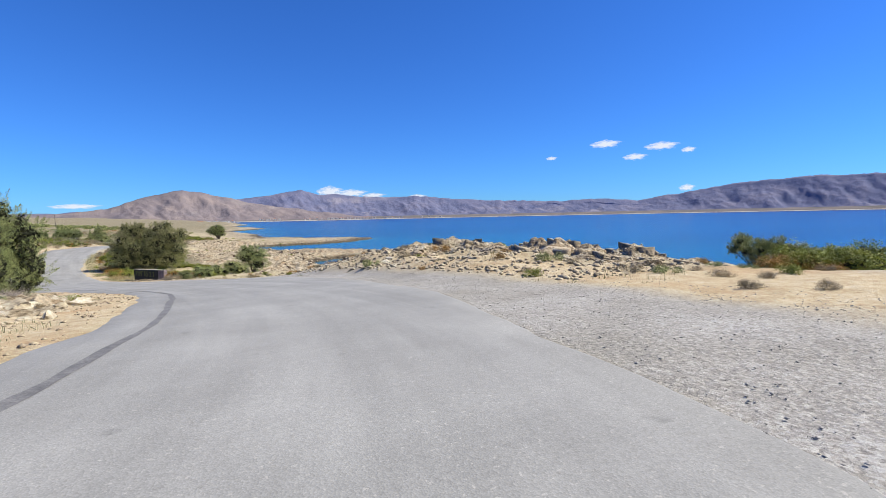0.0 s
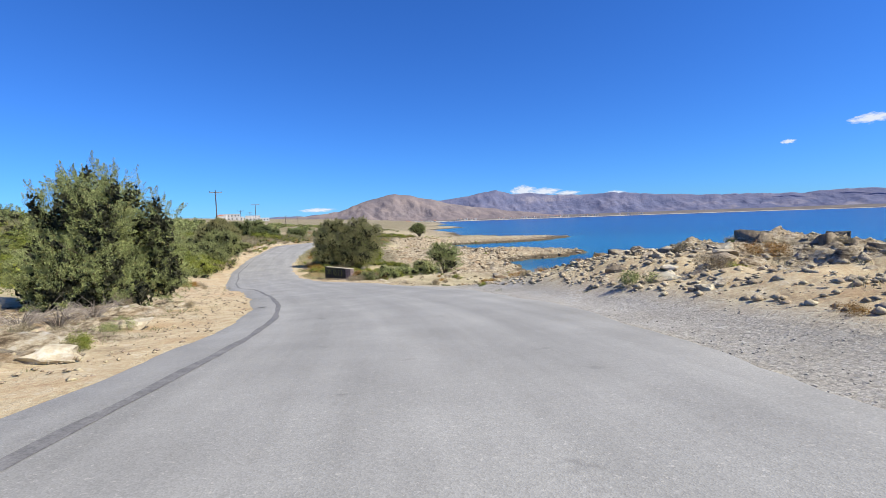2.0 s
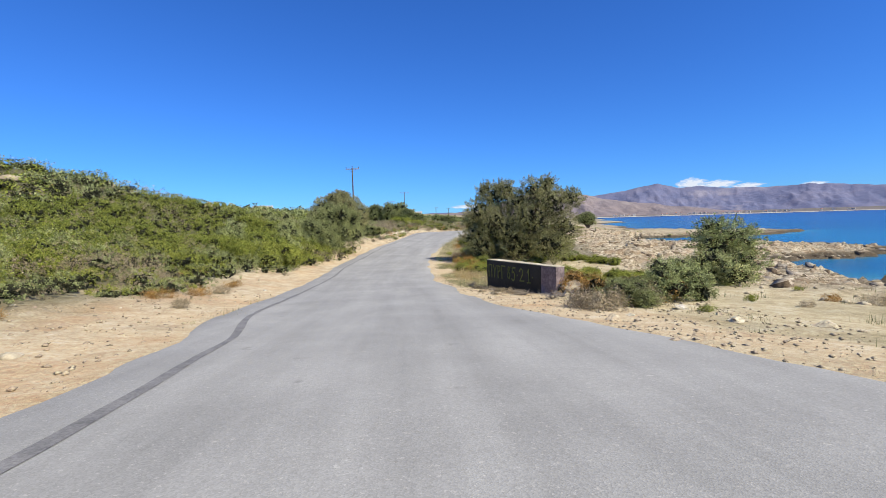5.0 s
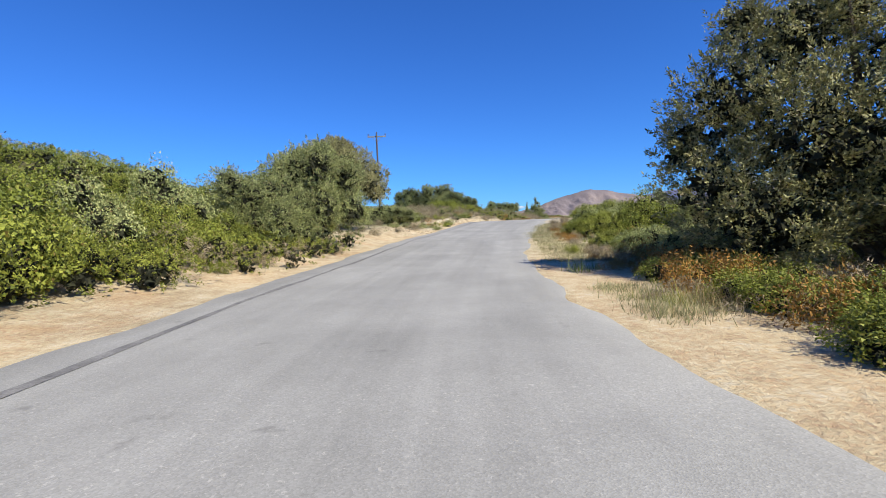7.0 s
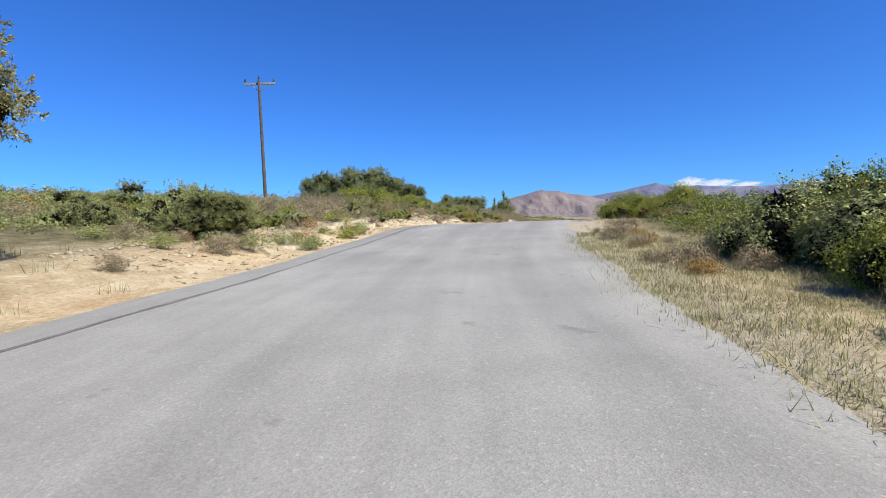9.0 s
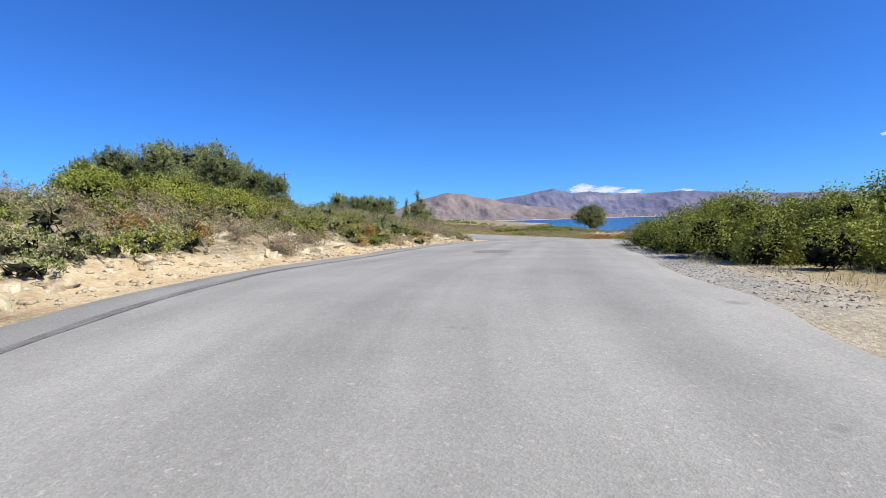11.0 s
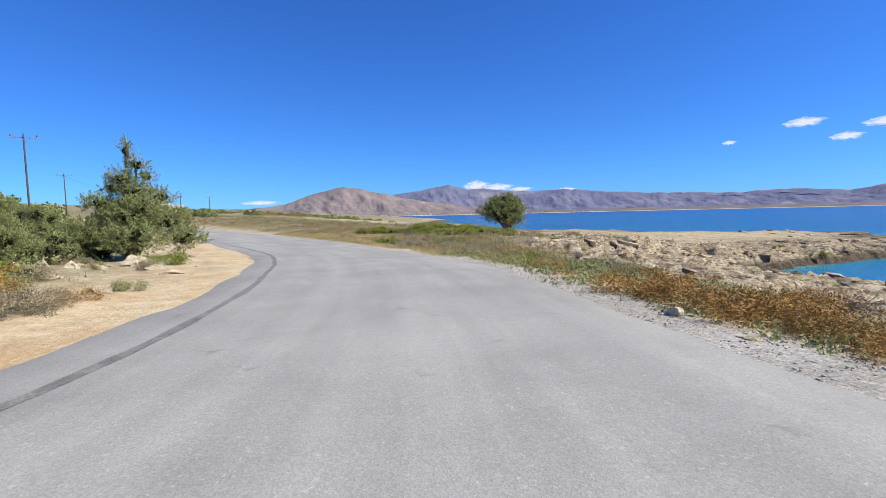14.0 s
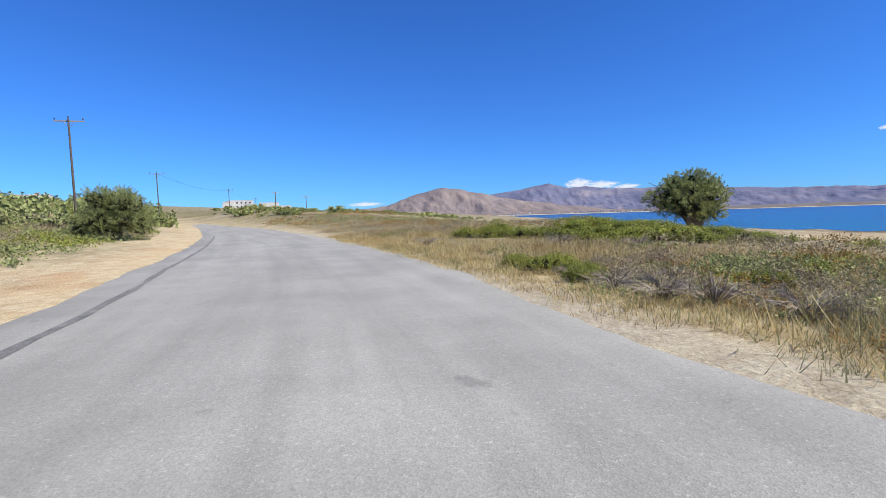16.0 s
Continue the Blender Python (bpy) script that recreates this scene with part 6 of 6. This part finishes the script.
def chips(name, label, seed, n, s_span, d_span, size, mat, keep=None):
    """Loose stones lying on the ground, as one mass."""
    rng = np.random.default_rng(seed)
    s, d = rng.uniform(*s_span, n), rng.uniform(*d_span, n)
    if keep is not None:
        ok = keep(s, d)
        s, d = s[ok], d[ok]
    x, y = at(s, d)
    z, _ = ground_info(x, y)
    n = len(x)
    base = np.array([(1, 0, 0), (-1, 0, 0), (0, 1, 0), (0, -1, 0), (0, 0, 1), (0, 0, -1)], float)
    tri = np.array([(0, 2, 4), (2, 1, 4), (1, 3, 4), (3, 0, 4), (2, 0, 5), (1, 2, 5), (3, 1, 5), (0, 3, 5)])
    r = size[0] + (size[1] - size[0]) * rng.random(n) ** 3
    q = base[None] * (r[:, None, None]) * (0.6 + 0.7 * rng.random((n, 6, 1)))
    q[:, :, 2] *= 0.6
    a = rng.random(n) * 6.283
    c_, s_ = np.cos(a)[:, None], np.sin(a)[:, None]
    v = np.stack([q[:, :, 0] * c_ - q[:, :, 1] * s_ + x[:, None], q[:, :, 0] * s_ + q[:, :, 1] * c_ + y[:, None], q[:, :, 2] + z[:, None] + r[:, None] * 0.15], -1)
    f = tri[None] + 6 * np.arange(n)[:, None, None]
    return tagged(new(name, mesh_of(name, v.reshape(-1, 3), f.reshape(-1, 3), mat)), label, "stones", kind="stuff")


M_CHIP = mottled("grey_chippings", (0.34, 0.325, 0.285), (0.58, 0.555, 0.50), 9, 0.9, 40)
chips("gravel", "loose grey gravel of the lay-by", 321, 18000, (-4, 34), (2.2, 8.5), (0.005, 0.022), M_CHIP, lambda s, d: d > right_d(s) - 0.2)
chips("gravel", "loose grey gravel along the asphalt edge", 322, 22000, (111, 158), (2.3, 4.6), (0.006, 0.026), M_CHIP, lambda s, d: d > right_d(s) - 0.35)
chips("rubble", "pale rubble on the inland verge", 323, 6500, (-6, 60), (-9, -3.2), (0.008, 0.07), M_ROCK, lambda s, d: d < left_d(s) - 0.2)
chips("rubble", "pale rubble on the inland verge", 324, 6000, (97.4, 142), (-8.5, -4.6), (0.01, 0.10), M_ROCK, lambda s, d: d < left_d(s) - 0.3)
chips("rubble", "broken stones below the painted wall", 325, 7000, (36.6, 66), (2.2, 8), (0.008, 0.055), M_ROCK, lambda s, d: d > right_d(s))
chips("rubble", "broken shore rock", 326, 9000, (10, 34.5), (6.4, 19), (0.015, 0.15), M_ROCK)
chips("rubble", "broken shore rock", 327, 8000, (40.9, 200.9), (12, 60), (0.03, 0.2), M_ROCK)


blades("verge_grass", "mixed green and straw grass along the shaded verge", 320, 46000, (58, 75), (2.6, 6.5), 0.16, M_GRASS, lean=1.2, density=-0.25)
blades("verge_grass", "fresh grass clumps beside the shaded verge", 321, 9000, (66, 84), (2.6, 5.5), 0.30, M_LEAF_GREEN, lean=0.8, density=0.12)
blades("verge_grass", "yellow dry grass on the stony inland verge", 322, 22000, (-4, 40), (-9.5, -4.6), 0.10, M_GRASS, lean=1.6, density=0.0)

blades("dry_grass", "tall golden tufts of dry grass in the coastal field", 323, 14000, (152, 176), (5.0, 10.5), 0.42, M_STRAW, lean=0.6, density=0.25)

# ================= the painted wall =================
def painted_wall():
    """A low concrete wall whose road face is painted black and sprayed with letters."""
    a, b = Vector((-3.2, 57.5, 0)), Vector((-1.06, 54.7, 0))
    end = a + (b - a) * 1.22
    root = tagged(new("painted_wall"), "low concrete wall, black painted face with yellow sprayed letters", "wall")
    way = (end - a)
    ang = math.atan2(way.y, way.x)
    length, cut = way.length, (b - a).length
    turn = Matrix.Rotation(ang, 4, "Z")
    # local frame: x along the wall, -y towards the road
    root.matrix_world = Matrix.Translation((a.x, a.y, 3.12)) @ turn
    top = 1.06

    def slab(x0, x1, y0, y1, z0, z1, seed):
        bm = bmesh.new()
        box(bm, x0, x1, y0, y1, z0, z1)
        bmesh.ops.subdivide_edges(bm, edges=bm.edges[:], cuts=5, use_grid_fill=True)
        for v in bm.verts:
            v.co += Vector((noise.noise(v.co * 2.3 + Vector((seed, 0, 0))), noise.noise(v.co * 2.1 + Vector((0, seed, 0))), noise.noise(v.co * 1.9))) * 0.014
        return bm

    part("wall_body", slab(0, length, 0.0, 0.34, -0.5, top, 1), M_CONCRETE, root)
    panel = part("black_panel", slab(-0.004, cut, -0.03, 0.01, -0.4, top - 0.012, 2), M_BLACKPAINT, root, "black painted face")
    part("plaster_panel", slab(cut, length, -0.03, 0.01, -0.4, top - 0.012, 3), M_PINKPAINT, root, "faded pinkish plaster face with dark smears")
    part("end_face", slab(-0.03, 0.012, 0.0, 0.33, -0.4, top - 0.012, 4), M_BLACKPAINT, root, "black painted end")
    part("end_face", slab(length - 0.012, length + 0.02, -0.02, 0.33, -0.4, top - 0.012, 6), M_PINKPAINT, root, "faded plaster end")
    part("coping", slab(-0.01, length + 0.022, -0.032, 0.35, top, top + 0.02, 5), M_ROCK, root, "pale chipped top edge")
    # sprayed letters: strokes in a 0..1 cell
    glyphs = {
        "P": [[(0.05, 0), (0.08, 1)], [(0.08, 1), (0.9, 1)], [(0.9, 1), (0.88, 0)]],
        "Y": [[(0.1, 1), (0.5, 0.5)], [(0.95, 1), (0.5, 0.5), (0.4, 0)]],
        "R": [[(0.2, 0), (0.2, 1), (0.8, 0.9), (0.8, 0.6), (0.2, 0.5)]],
        "G": [[(0.3, 0), (0.25, 1)], [(0.25, 1), (1.1, 1.0)]],
        "8": [[(0.9, 1.0), (0.5, 0.7), (0.25, 0.45), (0.3, 0.15), (0.65, 0.1), (0.8, 0.4), (0.5, 0.62), (0.3, 0.8), (0.5, 1.0), (0.75, 0.85), (0.4, 0.55)]],
        "5": [[(0.95, 0.98), (0.3, 0.95), (0.28, 0.58)], [(0.28, 0.58), (0.6, 0.66), (0.85, 0.45), (0.78, 0.12), (0.45, -0.02), (0.12, 0.12)]],
        ".": [[(0.42, 0.42), (0.58, 0.45)]],
        "2": [[(0.15, 0.75), (0.4, 1.0), (0.75, 0.85), (0.7, 0.55), (0.2, 0.05), (0.95, 0.08)]],
        "1": [[(0.3, 0.75), (0.6, 1.0), (0.58, 0.0)], [(0.25, 0.0), (0.9, 0.03)]],
    }
    layout = [("P", 0.14, .26), ("Y", 0.47, .26), ("R", 0.78, .24), ("G", 1.02, .28), ("8", 1.42, .30), ("5", 1.72, .30), (".", 2.08, .12), ("2", 2.22, .34), ("1", 2.66, .3), (".", 2.98, .14)]
    for ch, x0, w in layout:
        bm = bmesh.new()
        for line in glyphs[ch]:
            for p, q2 in zip(line[:-1], line[1:]):
                hgt, z0 = 0.50, 0.38
                a3, b3 = Vector((x0 + p[0] * w, -0.046, z0 + p[1] * hgt)), Vector((x0 + q2[0] * w, -0.046, z0 + q2[1] * hgt))
                dirv = (b3 - a3).normalized() * 0.012
                nrm = Vector((-dirv.z, 0, dirv.x)).normalized() * 0.022
                vs = [bm.verts.new(c) for c in (a3 - dirv - nrm, b3 + dirv - nrm, b3 + dirv + nrm, a3 - dirv + nrm)]
                fc = bm.faces.new(vs)
                ext = bmesh.ops.extrude_face_region(bm, geom=[fc])
                bmesh.ops.translate(bm, verts=[g for g in ext["geom"] if isinstance(g, bmesh.types.BMVert)], vec=(0, 0.012, 0))
        part("letter", bm, M_SPRAY, panel, "yellow-green sprayed letter")


painted_wall()


# ================= poles, cables, houses =================
def utility_pole(x, y, top, turn, arm=1.2):
    root = tagged(new("utility_pole"), "tall brown wooden utility pole with a crossarm and insulators", "pole", "utility poles")
    z = ground_z(x, y)
    height = max(top - z, 4.0)
    root.matrix_world = Matrix.Translation((x, y, z)) @ Matrix.Rotation(radians(turn), 4, "Z")
    bm = bmesh.new()
    rod(bm, (0, 0, -0.4), (0, 0, height), 0.15, 0.10, 10)
    shaft = part("pole", bm, M_POLE, root)
    bm = bmesh.new()
    box(bm, -arm, arm, 0.09, 0.21, height - 0.36, height - 0.20)
    crossarm = part("crossarm", bm, M_METAL, root, "grey steel crossarm")
    for sgn in (-1, 1):
        bm = bmesh.new()
        rod(bm, (0, 0.14, height - 1.0), (sgn * 0.75, 0.14, height - 0.3), 0.025, 0.025, 5)
        part("brace", bm, M_METAL, root)
    for px in (0.1 - arm, 0.0, arm - 0.1):
        bm = bmesh.new()
        zb = height - 0.2 if px else height
        rod(bm, (px, 0.14 if px else 0, zb), (px, 0.14 if px else 0, zb + 0.12), 0.02, 0.02, 6)
        rod(bm, (px, 0.14 if px else 0, zb + 0.10), (px, 0.14 if px else 0, zb + 0.22), 0.09, 0.06, 8)
        rod(bm, (px, 0.14 if px else 0, zb + 0.20), (px, 0.14 if px else 0, zb + 0.30), 0.07, 0.045, 8)
        part("insulator", bm, M_GLAZE, crossarm if px else shaft, "brown porcelain insulator")
    return root


POLES = [(-34.3, 122.4, 16.4, 12), (-50.1, 216.6, 17.6, 15), (-72.6, 274.5, 17.0, 20), (-90, 357, 18.3, 20), (-110, 442, 18.6, 20), (-126, 526, 19, 20), (-150, 656, 19, 20)]
for x, y, top, turn in POLES:
    utility_pole(x, y, top, turn, 1.25 if y < 200 else 1.6)
utility_pole(-58.5, 319, 14.4, 40)
utility_pole(-56.5, 351, 14.4, 40)


def cable(a, b, sag):
    cu = bpy.data.curves.new("power_cable", "CURVE")
    cu.dimensions = "3D"
    cu.bevel_depth = 0.022
    cu.bevel_resolution = 0
    sp = cu.splines.new("POLY")
    sp.points.add(16)
    for k in range(17):
        u = k / 16
        p = Vector(a).lerp(Vector(b), u)
        sp.points[k].co = (p.x, p.y, p.z - 4 * sag * u * (1 - u), 1)
    cu.materials.append(M_WIRE)
    tagged(new("power_cable", cu), "thin dark sagging power cable between poles", "cable", "power cables")


cable((-72.6, 274.5, 16.8), (-90, 357, 18.1), 1.6)
cable((-90, 357, 18.1), (-110, 442, 18.4), 1.6)


def house(x, y, turn, w, d, h, seed, storeys=1, roof=False, lift=None, label="white flat-roofed house with dark windows"):
    rng = np.random.default_rng(seed)
    root = tagged(new("house"), label, "house")
    z = ground_z(x, y) if lift is None else lift
    root.matrix_world = Matrix.Translation((x, y, z)) @ Matrix.Rotation(radians(turn), 4, "Z")
    bm = bmesh.new()
    box(bm, -w / 2, w / 2, 0, d, -2, h)
    part("wall", bm, M_WHITE, root)
    bm = bmesh.new()
    if roof:
        vs = [bm.verts.new(c) for c in ((-w / 2 - .3, -.3, h), (w / 2 + .3, -.3, h), (w / 2 + .3, d + .3, h), (-w / 2 - .3, d + .3, h), (-w / 4, d / 2, h + d * .28), (w / 4, d / 2, h + d * .28))]
        for f in ((0, 1, 5, 4), (2, 3, 4, 5), (1, 2, 5), (3, 0, 4), (3, 2, 1, 0)):
            bm.faces.new([vs[i] for i in f])
        part("roof", bm, M_ROOF, root, "red clay tile roof")
    else:
        box(bm, -w / 2 - .2, w / 2 + .2, -.2, d + .2, h, h + .35)
        part("roof", bm, M_WHITE, root, "flat white parapet")
    n = max(int(w / 3.2), 1)
    for st in range(storeys):
        for k in range(n):
            cx = -w / 2 + (k + 0.5) * w / n
            z0 = 0.9 + st * h / storeys
            bm = bmesh.new()
            box(bm, cx - 0.6, cx + 0.6, -0.06, 0.02, z0, z0 + 1.3)
            part("window", bm, M_DARKGLASS, root)
    return root


house(-158, 542, 15, 16, 9, 6.4, 1, 2)
house(-139, 550, 15, 15, 9, 5.2, 2)
house(-149, 536, 15, 9, 6, 3.6, 6)
house(-128, 556, 15, 10, 8, 3.4, 7)
house(-166, 536, 15, 8, 7, 4.6, 8)
house(-173, 554, 15, 10, 9, 3.6, 3, 1, True, None, "white house with a red tiled roof")
house(-274, 482, 25, 20, 9, 5.2, 4, 1)

# the white village on the far shore
rng = np.random.default_rng(400)
for k in range(46):
    az_, r_ = rng.normal(3.4, 1.5), rng.uniform(1900, 2700)
    if not 0 < az_ < 6.5:
        continue
    x, y = polar(az_, r_)
    w_ = rng.uniform(7, 15)
    house(float(x), float(y), -az_ + rng.uniform(-20, 20), w_, 10, rng.uniform(3.5, 6.5), 500 + k, 1, bool(rng.random() < 0.25), 2.0, "white village house on the far shore")
for k in range(46):
    az_, r_ = rng.uniform(9, 30), 0
    r_ = 2950 + 1000 * float(step(az_, 10, 45)) + rng.uniform(0, 500)
    x, y = polar(az_, r_)
    house(float(x), float(y), -az_ + rng.uniform(-20, 20), rng.uniform(8, 16), 10, rng.uniform(4, 8), 600 + k, 1, bool(rng.random() < 0.4), 8.0, "pale house at the foot of the mountains")

# dark patch and small cover plate on the asphalt
def road_patch(name, label, s, d, rx, ry, mat, lift):
    bm = bmesh.new()
    n_ = 44
    ring = []
    for k in range(n_):
        a_ = 6.283 * k / n_
        wob_ = 1 + 0.07 * noise.noise(Vector((math.cos(a_) * 1.5 + s, math.sin(a_) * 1.5, d)))
        x, y = at(s + ry * wob_ * math.sin(a_), d + rx * wob_ * math.cos(a_))
        ss = s + ry * math.sin(a_)
        z = float(np.interp(ss, LINE_S, LINE[:, 2])) + lift + 0.012 * float(fbm((d + rx * math.cos(a_)) * 0.7, ss * 0.3, 3, 71))
        ring.append(bm.verts.new((float(x), float(y), z)))
    bm.faces.new(ring[::-1])
    bmesh.ops.recalc_face_normals(bm, faces=bm.faces[:])
    if bm.faces[:][0].normal.z < 0:
        bmesh.ops.reverse_faces(bm, faces=bm.faces[:])
    return part(name, bm, mat, road, label)


road_patch("tar_patch", "dark oval asphalt patch", 120.6, -1.0, 0.62, 0.85, M_PATCH, 0.004)
road_patch("cover_plate", "small dark iron cover plate", 29.7525, -2.75, 0.16, 0.2, M_TAR, 0.010)

# ---- take the models that were only copied from out of the place ----
for root in HIDE:
    for o in (*root.children_recursive, root):
        bpy.data.objects.remove(o)
